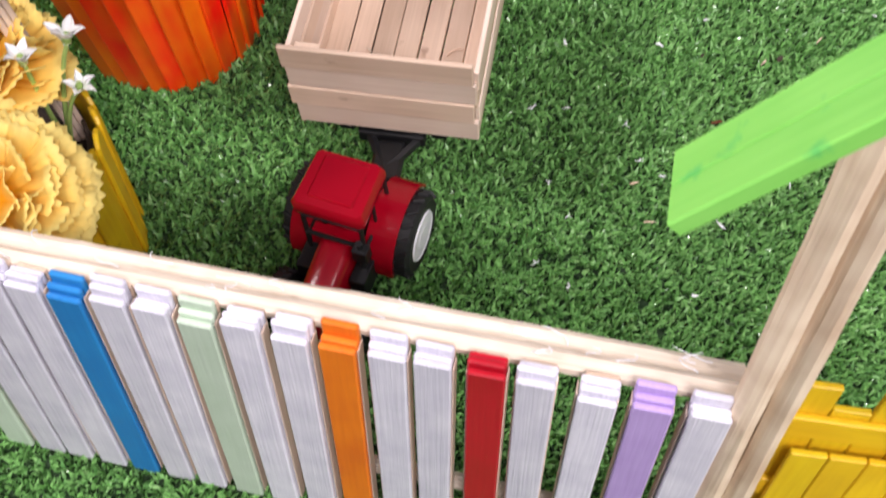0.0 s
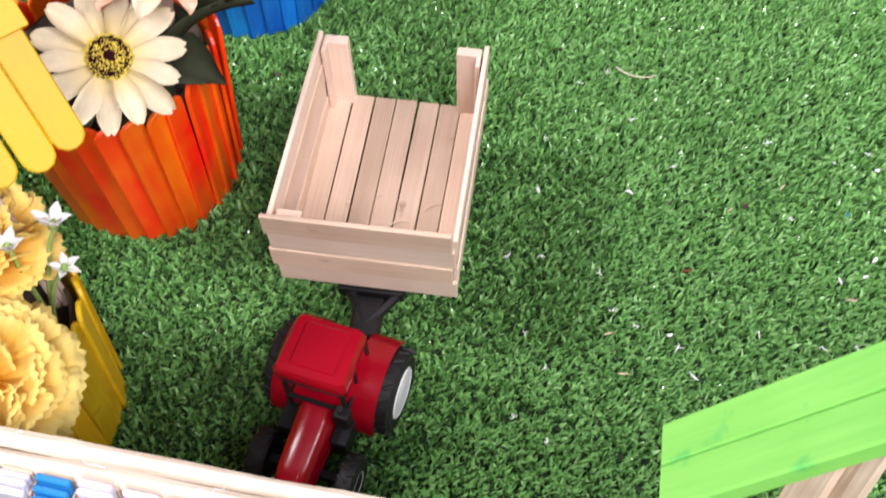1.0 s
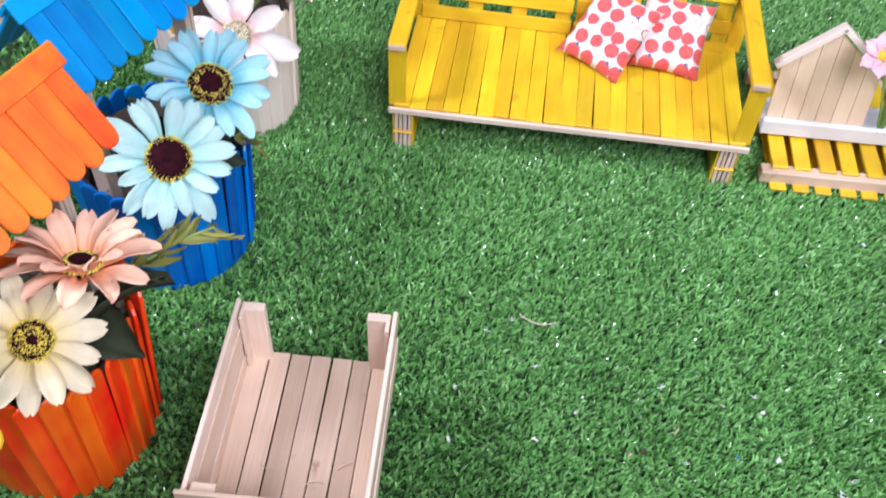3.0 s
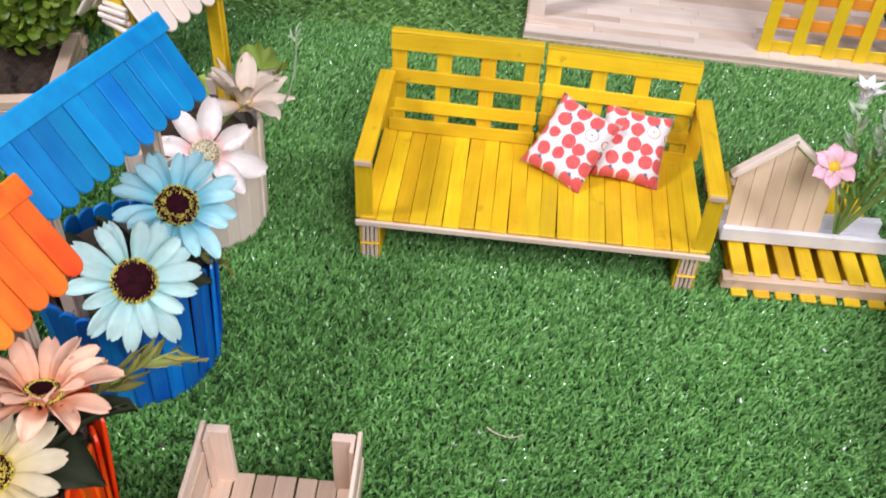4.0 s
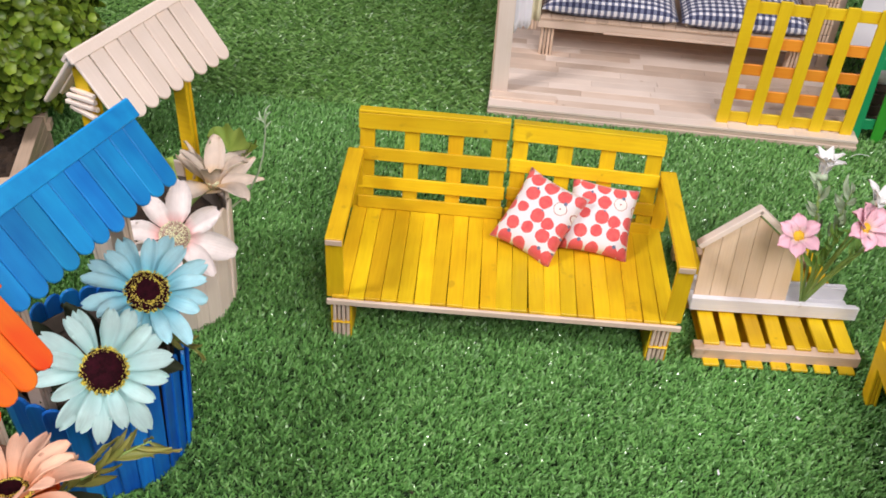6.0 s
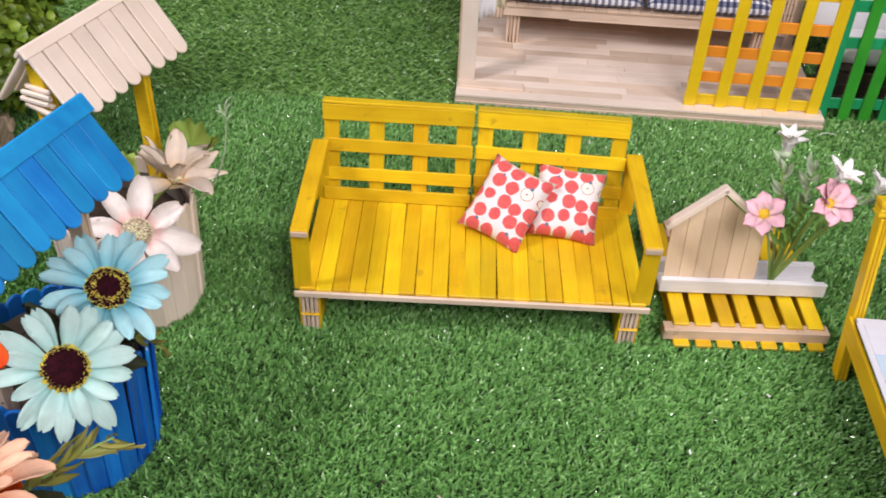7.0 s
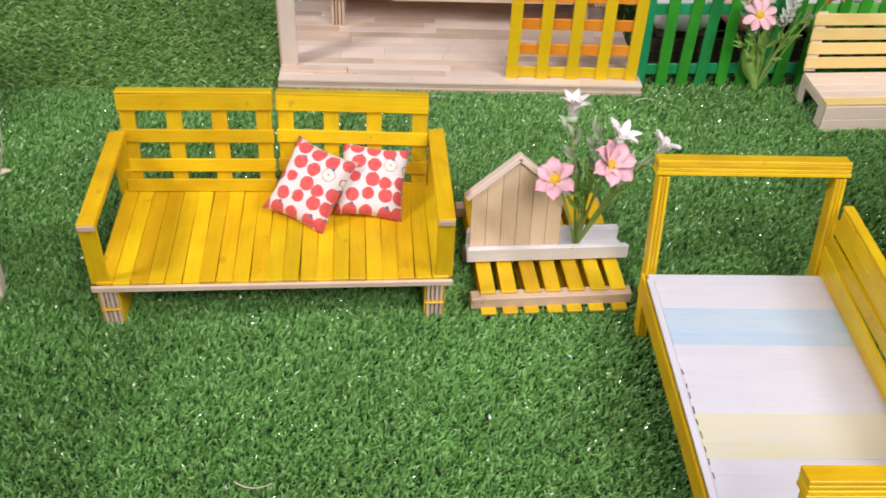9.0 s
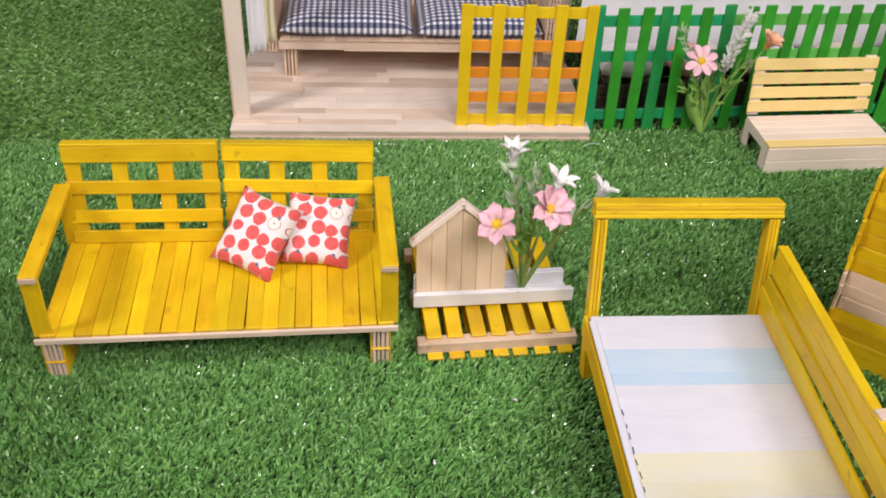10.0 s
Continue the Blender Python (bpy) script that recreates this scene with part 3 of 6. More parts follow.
def pillow_mesh(name, mat, lx, ly, puff, ears=0.16, seg=16, wrinkle=0.0012, seed=0):
    """A stuffed cushion: bulging middle, pulled-in sides, pointed corners."""
    bm = bmesh.new()
    grid = {}
    for side in (1, -1):
        for i in range(seg + 1):
            for j in range(seg + 1):
                u, v = 2 * i / seg - 1, 2 * j / seg - 1
                edge = max(abs(u), abs(v)) > 0.999
                if side == -1 and edge:
                    grid[side, i, j] = grid[1, i, j]
                    continue
                x = lx / 2 * u * (1 - ears * (1 - v * v) * abs(u) * 0.55)
                y = ly / 2 * v * (1 - ears * (1 - u * u) * abs(v) * 0.55)
                h = puff / 2 * ((1 - u ** 4) * (1 - v ** 4)) ** 0.55
                h += 0 if edge else wrinkle * noise.noise((u * 3.1 + seed, v * 3.1, side * 2.0)) * (0.3 + abs(u * v) + 0.6 * max(abs(u), abs(v)) ** 3)
                grid[side, i, j] = bm.verts.new((x, y, side * max(h, 0)))
    for side in (1, -1):
        for i in range(seg):
            for j in range(seg):
                q = [grid[side, i, j], grid[side, i + 1, j], grid[side, i + 1, j + 1], grid[side, i, j + 1]]
                bm.faces.new(q if side == 1 else q[::-1])
    return from_bm(name, bm, mat, smooth=True)


def pillow(middle, across, up, wide, high, seed, label):
    ob = new("pillow", pillow_mesh("pillow", APPLES, wide, high, 0.017, seed=seed))
    x = Vector(across).normalized()
    z = x.cross(Vector(up)).normalized()
    turn = Matrix((x, z.cross(x), z)).transposed().to_4x4()
    ob.matrix_world = Matrix.Translation(middle) @ turn
    tagged(ob, label, "pillow", "pillows on the sofa")


sofa()
pillow((0.1280, 0.0690, 0.0500), (0.84, -0.48, -0.16), (0.48, 0.56, 0.66), 0.0450, 0.0530, 1.0, "white cotton pillow with red apple print, tipped on a corner")
pillow((0.1680, 0.0755, 0.0475), (0.985, -0.11, -0.10), (0.21, 0.75, 0.62), 0.0450, 0.0500, 5.0, "white cotton pillow with red apple print leaning on the sofa back")


# ---- planter wells with stick roofs ----
def well(x, y, turn, name_label, clad, roof, cap, post, r0=0.044, r1=0.0465, high=0.067, ridge=0.182, along=0.112, slope=52.0, reach=0.043, group="stick planter wells", shift=0.0, skew=(4, 11), cap_wide=0.0098):
    """A round pot clad in sticks, two posts and a gabled stick roof. Local y runs along the ridge."""
    w = thing("planter_well", name_label, "planter", pose(x, y, 0, 0, 0, -turn), group)
    n = int(2 * math.pi * (r0 + r1) / 2 / 0.0088)
    tilt = math.degrees(math.atan2(r1 - r0, high))
    stick = lolly(high - FLOOR, 0.0109, 0.0020, clad)
    for i in range(n):
        a = 360 * i / n + random.uniform(-1.2, 1.2)
        out = r0 + random.uniform(-0.0004, 0.0009)
        m = Matrix.Rotation(radians(a), 4, "Z") @ pose(out, 0, FLOOR, 0, -90 + tilt + random.uniform(-0.8, 0.8), 0) @ Matrix.Rotation(radians(random.uniform(*skew)), 4, "X")
        piece("cladding_stick", stick, w, m)
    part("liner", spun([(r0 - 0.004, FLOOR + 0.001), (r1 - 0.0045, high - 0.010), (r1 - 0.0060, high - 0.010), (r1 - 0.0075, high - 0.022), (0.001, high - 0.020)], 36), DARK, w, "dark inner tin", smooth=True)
    bed = spun([(r1 - 0.0077, high - 0.024), (r1 - 0.0078, high - 0.0195), (r1 * 0.6, high - 0.017), (r1 * 0.2, high - 0.018)], 28)
    for v in bed.verts:
        v.co.z += 0.002 * noise.noise(v.co * 120)
    part("filling", bed, SOIL, w, "brown filling", smooth=True)
    for sign in (-1, 1):
        p = None
        for k in range(3):
            m = pose(random.uniform(-0.0006, 0.0006), (k - 1) * 0.0022, (ridge - 0.011 + 0.050) / 2, 90, 90, 0)
            if p is None:
                p = sub("post", bar(ridge - 0.061, 0.0096, 0.0020, post), w, pose(0, sign * 0.0365, 0), m)
                continue
            piece("post_stick", bar(ridge - 0.061, 0.0096, 0.0020, post), p, m)
    a = radians(slope)
    count = int(along / 0.0100)
    for sign in (-1, 1):
        m = Matrix.Rotation(a, 4, "Y") @ Matrix.Translation((cap_wide / 2 - 0.0007, 0, 0.0002)) @ Matrix.Rotation(radians(90), 4, "Z")
        r = sub("roof", bar(along + 0.004, cap_wide, 0.0020, cap), w, Matrix.Translation((0, shift, ridge)) @ Matrix.Rotation(0 if sign == 1 else math.pi, 4, "Z"), m)
        for i in range(count):
            yy = (i - (count - 1) / 2) * along / count
            m = Matrix.Translation((0.0004, yy, -0.0028)) @ Matrix.Rotation(a, 4, "Y") @ Matrix.Rotation(radians(random.uniform(-0.8, 0.8)), 4, "Z") @ Matrix.Translation((random.uniform(-0.0010, 0.0012), 0, random.uniform(-0.0003, 0.0003)))
            piece("roof_stick", lolly(reach, 0.0099, 0.0020, roof), r, m)
    return w


well(-0.126, -0.351, 41, "yellow craft-stick planter well with a yellow roof", YELLOW, YELLOW_BRIGHT, YELLOW_BRIGHT, WOOD_PALE, r0=0.0380, r1=0.0450, high=0.072, shift=0.014)
well(-0.118, -0.223, 18, "glossy orange craft-stick planter well with an orange roof", ORANGE, ORANGE_ROOF, ORANGE_ROOF, WOOD_PALE, r0=0.0395, r1=0.0450, high=0.080, skew=(12, 20))
well(-0.107, -0.094, 20, "blue craft-stick planter well with a blue roof", BLUE, BLUE_ROOF, BLUE_ROOF, WOOD_PALE, r0=0.0410, r1=0.0450, high=0.070, skew=(9, 16))
wooden = well(-0.108, 0.027, 21, "bare wooden craft-stick planter well on yellow posts", WOOD_LIFTED, WOOD_LIFTED, WOOD_LIFTED, YELLOW, ridge=0.190, r0=0.0400, r1=0.0420, high=0.074, along=0.096, shift=0.004, skew=(-1, 3), cap_wide=0.0060)

for k in range(7):
    piece("winch_stick", bar(0.0170, 0.0024, 0.0022, WOOD_LIFTED), wooden, pose(random.uniform(-0.001, 0.001), -0.0405 - 0.0022 * (k % 2), 0.1540 + 0.0021 * k, random.uniform(-6, 6), random.uniform(-9, 9), random.uniform(-8, 8)), "pale stick bundle under the gable")


# ---- flowers ----
def hub_bits(r, h, count, size, seed, inner=0.0):
    """Small stamens over a domed disc, in one mesh."""
    rng = random.Random(seed)
    verts, faces = [], []
    for _ in range(count):
        d = r * math.sqrt(rng.uniform(inner * inner, 1))
        a = rng.uniform(0, 2 * math.pi)
        x, y = d * math.cos(a), d * math.sin(a)
        z = h * (1 - 0.45 * (d / r) ** 2) + rng.uniform(0, size)
        k = len(verts)
        s = size * rng.uniform(0.6, 1.1)
        verts += [(x + s, y, z), (x, y + s, z), (x - s, y, z), (x, y - s, z), (x, y, z + 1.4 * s), (x, y, z - 2 * s)]
        for i in range(4):
            faces += [(k + i, k + (i + 1) % 4, k + 4), (k + (i + 1) % 4, k + i, k + 5)]
    return verts, faces


def daisy(label, place, towards, size, count, petal, core, stamens, heart, foot, layers=2, width=0.37, lift=0.14, open_=12.0, seed=1, broad=0.64, notch=0.06, inner=0.5, sag=(0, 0, 0.004)):
    """A cloth daisy: two rings of petals, a heart with stamens, sepals and a stem down to its foot."""
    rng = random.Random(seed)
    f = thing("daisy_flower", label, "flower", facing(place, towards, rng.uniform(0, 360)), "cloth flowers")
    shapes = [petal_mesh("petal", petal, (size - heart * 0.45) * k, size * width * (1.1 - 0.2 * k), lift=lift, cup=c, broad=broad, notch=notch, point=2.1) for k, c in ((1.0, 0.14), (0.93, 0.24), (0.97, 0.02))]
    for ring in range(layers):
        for i in range(count):
            a = 360 * (i + 0.5 * ring) / count + rng.uniform(-5, 5)
            up = open_ * (0.35 + 0.9 * ring) + rng.uniform(-7, 7)
            m = Matrix.Rotation(radians(a), 4, "Z") @ pose(heart * 0.62, 0, 0.0012 * ring, 0, -up, 0) @ Matrix.Rotation(radians(rng.uniform(-16, 16)), 4, "X")
            k = (1 - 0.10 * ring * (layers > 1)) * rng.uniform(0.90, 1.06)
            piece("petal", shapes[(i + ring) % 3], f, m @ Matrix.Diagonal((k, k * rng.uniform(0.86, 1.08), k, 1)))
    part("heart", spun([(heart * 0.5, -0.001), (heart * 0.95, 0.0035), (heart * 0.80, 0.0055), (heart * 0.35, 0.0064), (0.0004, 0.0062)], 18), core, f, "domed flower heart", smooth=True)
    verts, faces = hub_bits(heart * 1.0, 0.0066, int(300 + 460 * (1 - inner)), 0.00048, seed, inner)
    piece("stamen_ring", mesh("stamen_ring", verts, faces, stamens), f)["kind"] = "stuff"
    back = f.matrix_world.inverted() @ Vector(foot)
    part("stem", tube(bent((0, 0, -0.001), back, f.matrix_world.to_3x3().inverted() @ Vector(sag)), 0.0011, 0.0013), STEM, f)
    return f


def spray(label, foot, tip, count, size, mat, seed, width=0.22, sag=(0, 0, 0.01), spread=38.0, bend=0.0, name="leaf_spray", stem=STEM, start=0.25):
    """A stem with narrow leaves to both sides."""
    rng = random.Random(seed)
    s = thing(name, label, "foliage", Matrix.Translation(foot), "leaf sprays")
    pts = bent((0, 0, 0), Vector(tip) - Vector(foot), sag, 9)
    part("stem", tube(pts, 0.0009, 0.0004), stem, s)
    shape = petal_mesh("leaf", mat, size, size * width, lift=0.10, cup=0.15, broad=0.45, point=1.3)
    for i in range(count):
        t = start + (1 - start) * (i + 0.5) / count
        k = min(int(t * 8), 7)
        p = pts[k].lerp(pts[k + 1], t * 8 - k)
        way = (pts[k + 1] - pts[k]).normalized()
        q = way.to_track_quat("X", "Z").to_matrix().to_4x4()
        sc = rng.uniform(0.75, 1.15) * (1.1 - 0.4 * t)
        m = Matrix.Translation(p) @ q @ Matrix.Rotation(rng.uniform(0, 6.28), 4, "X") @ Matrix.Rotation(radians(rng.uniform(0.5, 1.2) * spread), 4, "Z")
        piece("leaf", shape, s, m @ Matrix.Diagonal((sc, sc, sc, 1)))
    return s


def big_leaf(label, foot, way, length, width, mat, roll=0.0, lift=0.15):
    verts, faces = leaf_shape(length, width, lift=lift, cup=0.16, broad=0.48, steps=8, point=1.4)
    ob = new("leaf", mesh("leaf", verts, faces, mat, smooth=True))
    ob.matrix_world = Matrix.Translation(foot) @ Vector(way).to_track_quat("X", "Z").to_matrix().to_4x4() @ Matrix.Rotation(radians(roll), 4, "X")
    return tagged(ob, label, "leaf", "loose cloth leaves")


P_CREAM = petal_stuff("cream_petal", (0.95, 0.84, 0.60), (0.90, 0.74, 0.36), 0.026, 0.15)
P_PEACH = petal_stuff("peach_petal", (1.0, 0.63, 0.45), (1.0, 0.46, 0.24), 0.026, 0.10)
P_ICE = petal_stuff("ice_blue_petal", (0.68, 0.93, 0.91), (0.52, 0.84, 0.84), 0.030, 0.25)
P_SKY = petal_stuff("sky_blue_petal", (0.52, 0.87, 0.95), (0.22, 0.66, 0.82), 0.030, 0.25)
P_BLUSH = petal_stuff("blush_petal", (0.98, 0.89, 0.86), (0.94, 0.48, 0.46), 0.036, 0.08, start=0.02, end=0.30)
P_TAN = petal_stuff("tan_petal", (0.98, 0.84, 0.72), (0.86, 0.62, 0.36), 0.030, 0.10, start=0.05, end=0.40)
P_MUM = petal_stuff("butter_petal", (1.0, 0.80, 0.25), (1.0, 0.54, 0.02), 0.030, 0.12, start=0.35, end=0.95)
P_PINK = petal_stuff("pink_petal", (0.97, 0.60, 0.70), (0.97, 0.80, 0.72), 0.014, 0.12)
P_WHITE = petal_stuff("white_petal", (0.97, 0.97, 0.96), (0.78, 0.84, 0.66), 0.012, 0.12, start=0.05, end=0.35)

daisy("cream cloth daisy with a speckled yellow heart", (-0.094, -0.251, 0.105), (0.45, -0.45, 0.80), 0.0290, 7, P_CREAM, CORE, STAMEN, 0.0085, (-0.112, -0.225, 0.050), seed=4, inner=0.25, open_=14, width=0.40)
daisy("peach cloth daisy with a dark heart", (-0.082, -0.224, 0.117), (0.04, 0.28, 0.95), 0.0315, 11, P_PEACH, CORE, STAMEN, 0.0085, (-0.112, -0.215, 0.050), seed=7, open_=32, inner=0.55)
daisy("pale ice-blue cloth daisy with a dark heart", (-0.080, -0.138, 0.097), (0.42, -0.50, 0.76), 0.0315, 9, P_ICE, CORE, STAMEN, 0.0112, (-0.102, -0.098, 0.050), seed=9, inner=0.72, width=0.34)
daisy("sky-blue cloth daisy with a dark heart", (-0.071, -0.096, 0.108), (0.30, -0.42, 0.86), 0.0310, 9, P_SKY, CORE, STAMEN, 0.0112, (-0.100, -0.092, 0.050), seed=12, inner=0.48, open_=15, layers=2, width=0.36)
daisy("blush cloth flower with broad petals and a pale speckled heart", (-0.083, -0.020, 0.082), (0.42, -0.50, 0.78), 0.0345, 4, P_BLUSH, CORE_PINK, STAMEN_PALE, 0.0088, (-0.104, 0.020, 0.050), layers=2, width=0.48, seed=21, inner=0.0, notch=0.0, open_=13, broad=0.46)
daisy("tan cloth flower half open above the wooden planter", (-0.074, 0.031, 0.083), (0.15, -0.02, 0.98), 0.0340, 4, P_TAN, STAMEN_PALE, STAMEN_PALE, 0.0045, (-0.100, 0.030, 0.050), layers=2, width=0.46, seed=23, notch=0.0, open_=46, broad=0.55)


def frilled(size, wave, teeth, seed):
    """A fan-shaped petal with a toothed, rippled rim; two skins."""
    rng = random.Random(seed)
    verts, faces, across, steps = [], [], 2 * teeth + 1, 5
    rim = [(1.0 if j % 2 else 0.95) + rng.uniform(-0.02, 0.02) for j in range(across)]
    for side in (1, -1):
        for i in range(steps + 1):
            t = i / steps
            for j in range(across):
                s = 2 * j / (across - 1) - 1
                r = size * t * (1 if i < steps else rim[j]) * (1 - 0.10 * s * s)
                w = size * (0.05 + 0.32 * t ** 0.8)
                z = size * (0.20 * t * t + wave * t * math.sin(3.1 * s + seed)) + side * 0.0002
                verts.append((r, w * s, z))
    half = across * (steps + 1)
    for side in (0, 1):
        for i in range(steps):
            for j in range(across - 1):
                q = [side * half + i * across + j, side * half + i * across + j + 1, side * half + (i + 1) * across + j + 1, side * half + (i + 1) * across + j]
                faces.append(tuple(q if side == 0 else q[::-1]))
    for j in range(across - 1):
        q = steps * across + j
        faces.append((q, q + 1, half + q + 1, half + q))
    return verts, faces


def mum(place, towards, size, seed, label):
    """A full yellow pompon flower: ruffled, toothed petals in many rings."""
    rng = random.Random(seed)
    f = thing("chrysanthemum", label, "flower", facing(place, towards), "cloth flowers")
    shapes = [mesh("petal", *frilled(size * k, wv, 7, q), P_MUM, smooth=True) for k, wv, q in ((1.0, 0.07, 1), (0.95, 0.11, 2), (0.90, 0.05, 4))]
    for ring, (count, up, k) in enumerate(((13, -22, 1.0), (13, -10, 1.0), (13, 2, 0.97), (12, 13, 0.92), (11, 24, 0.84), (9, 36, 0.74), (7, 50, 0.62))):
        for i in range(count):
            a = 360 * (i + 0.5 * (ring % 2)) / count + rng.uniform(-9, 9)
            m = Matrix.Rotation(radians(a), 4, "Z") @ pose(0.001, 0, 0.0010 * ring, 0, -up + rng.uniform(-9, 9), 0) @ Matrix.Rotation(radians(rng.uniform(-24, 24)), 4, "X")
            piece("petal", shapes[(i + ring) % 3], f, m @ Matrix.Diagonal((k, k, k, 1)))
    part("stem", tube(bent((0, 0, -0.001), f.matrix_world.inverted() @ Vector((-0.127, -0.349, 0.050)), (0, 0, 0)), 0.0013), STEM, f)
    return f


mum((-0.096, -0.373, 0.086), (0.28, -0.42, 0.86), 0.031, 3, "large butter-yellow cloth chrysanthemum in the yellow planter")
mum((-0.112, -0.335, 0.098), (-0.1, 0.1, 0.98), 0.028, 5, "pale yellow cloth chrysanthemum beside another in the planter")
spray("olive stem with narrow cloth leaves reaching over the grass", (-0.095, -0.206, 0.072), (-0.046, -0.176, 0.098), 20, 0.021, LEAF_OLIVE, 2, sag=(0.004, -0.004, 0.012))
spray("short olive leaves at the blue planter's rim", (-0.085, -0.085, 0.060), (-0.050, -0.098, 0.072), 9, 0.016, LEAF_OLIVE, 6, width=0.34)
spray("thin pale green stem with a starry tip", (-0.088, 0.036, 0.050), (-0.038, 0.030, 0.138), 6, 0.010, LEAF_GREY, 8, sag=(0.012, 0, -0.012), start=0.9, spread=70, stem=LEAF_GREY)
for k, (foot, way, l, w_, roll) in enumerate((((-0.090, -0.230, 0.080), (0.037, 0.0155, 0.028), 0.050, 0.028, -28), ((-0.092, -0.226, 0.085), (0.9, -0.30, -0.05), 0.034, 0.022, 20), ((-0.112, -0.25, 0.072), (-0.5, 0.2, 0.6), 0.034, 0.020, 0))):
    big_leaf("dark green cloth leaf behind the cream daisy", foot, way, l, w_, LEAF_DARK, roll)
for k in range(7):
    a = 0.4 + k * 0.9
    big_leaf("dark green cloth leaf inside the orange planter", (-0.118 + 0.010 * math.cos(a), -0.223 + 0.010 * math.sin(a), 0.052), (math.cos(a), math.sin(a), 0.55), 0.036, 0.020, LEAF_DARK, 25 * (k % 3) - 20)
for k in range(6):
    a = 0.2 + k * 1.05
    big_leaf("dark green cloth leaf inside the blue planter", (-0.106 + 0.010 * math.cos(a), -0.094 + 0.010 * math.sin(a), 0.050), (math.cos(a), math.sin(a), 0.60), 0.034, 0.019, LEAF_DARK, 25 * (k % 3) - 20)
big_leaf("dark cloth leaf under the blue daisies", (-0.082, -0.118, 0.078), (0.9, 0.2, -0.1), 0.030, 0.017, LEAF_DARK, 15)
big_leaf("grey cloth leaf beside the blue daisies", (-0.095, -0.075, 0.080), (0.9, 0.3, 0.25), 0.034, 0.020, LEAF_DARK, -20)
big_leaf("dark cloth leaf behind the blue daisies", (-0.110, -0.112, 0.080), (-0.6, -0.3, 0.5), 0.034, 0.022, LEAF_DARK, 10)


def fan_leaf(foot, way, size, roll):
    """A ginkgo-like leaf: a notched fan with ribs, two skins."""
    verts, faces, n, steps = [], [], 12, 4
    for side in (1, -1):
        for i in range(steps + 1):
            for j in range(n + 1):
                a = radians(-62 + 124 * j / n)
                cut = 0.74 if j == n // 2 else 0.90 if j in (2, n - 3) else 1.0
                r = size * i / steps * (cut if i == steps else 1) * (1 - 0.12 * abs(math.sin(a)))
                verts.append((r * math.cos(a), r * math.sin(a), 0.10 * r * math.sin(9 * a) * (i / steps) + 0.25 * r * r / size + side * 0.0002))
    k = (steps + 1) * (n + 1)
    for side in (0, 1):
        for i in range(steps):
            for j in range(n):
                q = [side * k + i * (n + 1) + j, side * k + i * (n + 1) + j + 1, side * k + (i + 1) * (n + 1) + j + 1, side * k + (i + 1) * (n + 1) + j]
                faces.append(tuple(q if side == 0 else q[::-1]))
    ob = new("fan_leaf", mesh("fan_leaf", verts, faces, LEAF_FAN, smooth=True))
    ob.matrix_world = Matrix.Translation(foot) @ Vector(way).to_track_quat("X", "Z").to_matrix().to_4x4() @ Matrix.Rotation(radians(roll), 4, "X")
    tagged(ob, "yellow-green notched fan leaf behind the tan flower", "leaf", "loose cloth leaves")


LEAF_FAN = surface("yellow_green_leaf", (0.42, 0.55, 0.12), (0.28, 0.44, 0.08), 0.5, (60, 300, 60), 90, 0.15, 0.3)
fan_leaf((-0.068, 0.052, 0.094), (0.20, 0.30, 0.60), 0.018, 15)
fan_leaf((-0.063, 0.050, 0.090), (0.75, 0.25, 0.35), 0.017, -25)
fan_leaf((-0.074, 0.050, 0.092), (-0.35, 0.35, 0.70), 0.018, 40)
fan_leaf((-0.094, 0.030, 0.086), (-0.75, -0.10, 0.45), 0.018, 0)
big_leaf("rust-red bract beside the tan flower", (-0.088, 0.040, 0.080), (-0.1, 0.1, 0.9), 0.026, 0.007, P_TAN, 40)
big_leaf("curled tan leaf beside the tan flower", (-0.078, 0.030, 0.078), (0.9, 0.2, 0.22), 0.036, 0.011, P_TAN, 30)
big_leaf("curled tan leaf beside the tan flower", (-0.078, 0.034, 0.080), (0.8, 0.55, 0.35), 0.034, 0.012, P_TAN, 60)


def starry(label, foot, tip, size, petals, petal, seed, heart_mat=GOLD, core=0.20, point=2.4, width=0.62, open_=35, way=None, sag=(0, 0, 0.006), name="small_flower"):
    """A small flower on its stem: one ring of petals and a heart."""
    rng = random.Random(seed)
    towards = way or (Vector(tip) - Vector(foot))
    f = thing(name, label, "flower", facing(tip, towards, rng.uniform(0, 360)), "small cloth flowers")
    shape = petal_mesh("petal", petal, size, size * width, lift=0.2, cup=0.14 if point > 3 else 0.22, broad=0.66, steps=7, point=point)
    for i in range(petals):
        piece("petal", shape, f, Matrix.Rotation(radians(360 * i / petals + rng.uniform(-6, 6)), 4, "Z") @ pose(0.0006, 0, 0, 0, -open_ + rng.uniform(-12, 12), 0) @ Matrix.Rotation(radians(rng.uniform(-14, 14)), 4, "X"))
    part("heart", spun([(0.0004, 0.0), (size * core, 0.0012), (size * core * 0.8, 0.0034), (size * core * 0.4, 0.0044), (0.0003, 0.0047)], 10), heart_mat, f, smooth=True)
    part("stem", tube(bent((0, 0, 0), f.matrix_world.inverted() @ Vector(foot), f.matrix_world.to_3x3().inverted() @ Vector(sag)), 0.0007, 0.0010), STEM, f)
    return f


for k, (tip, s_) in enumerate((((-0.080, -0.328, 0.112), 0.0085), ((-0.090, -0.338, 0.112), 0.0080), ((-0.080, -0.334, 0.096), 0.0065))):
    starry("small white starry flower above the yellow planter", (-0.095, -0.338, 0.060), tip, s_, 5, P_WHITE, 30 + k, heart_mat=STEM, width=0.42, open_=52, point=1.3)


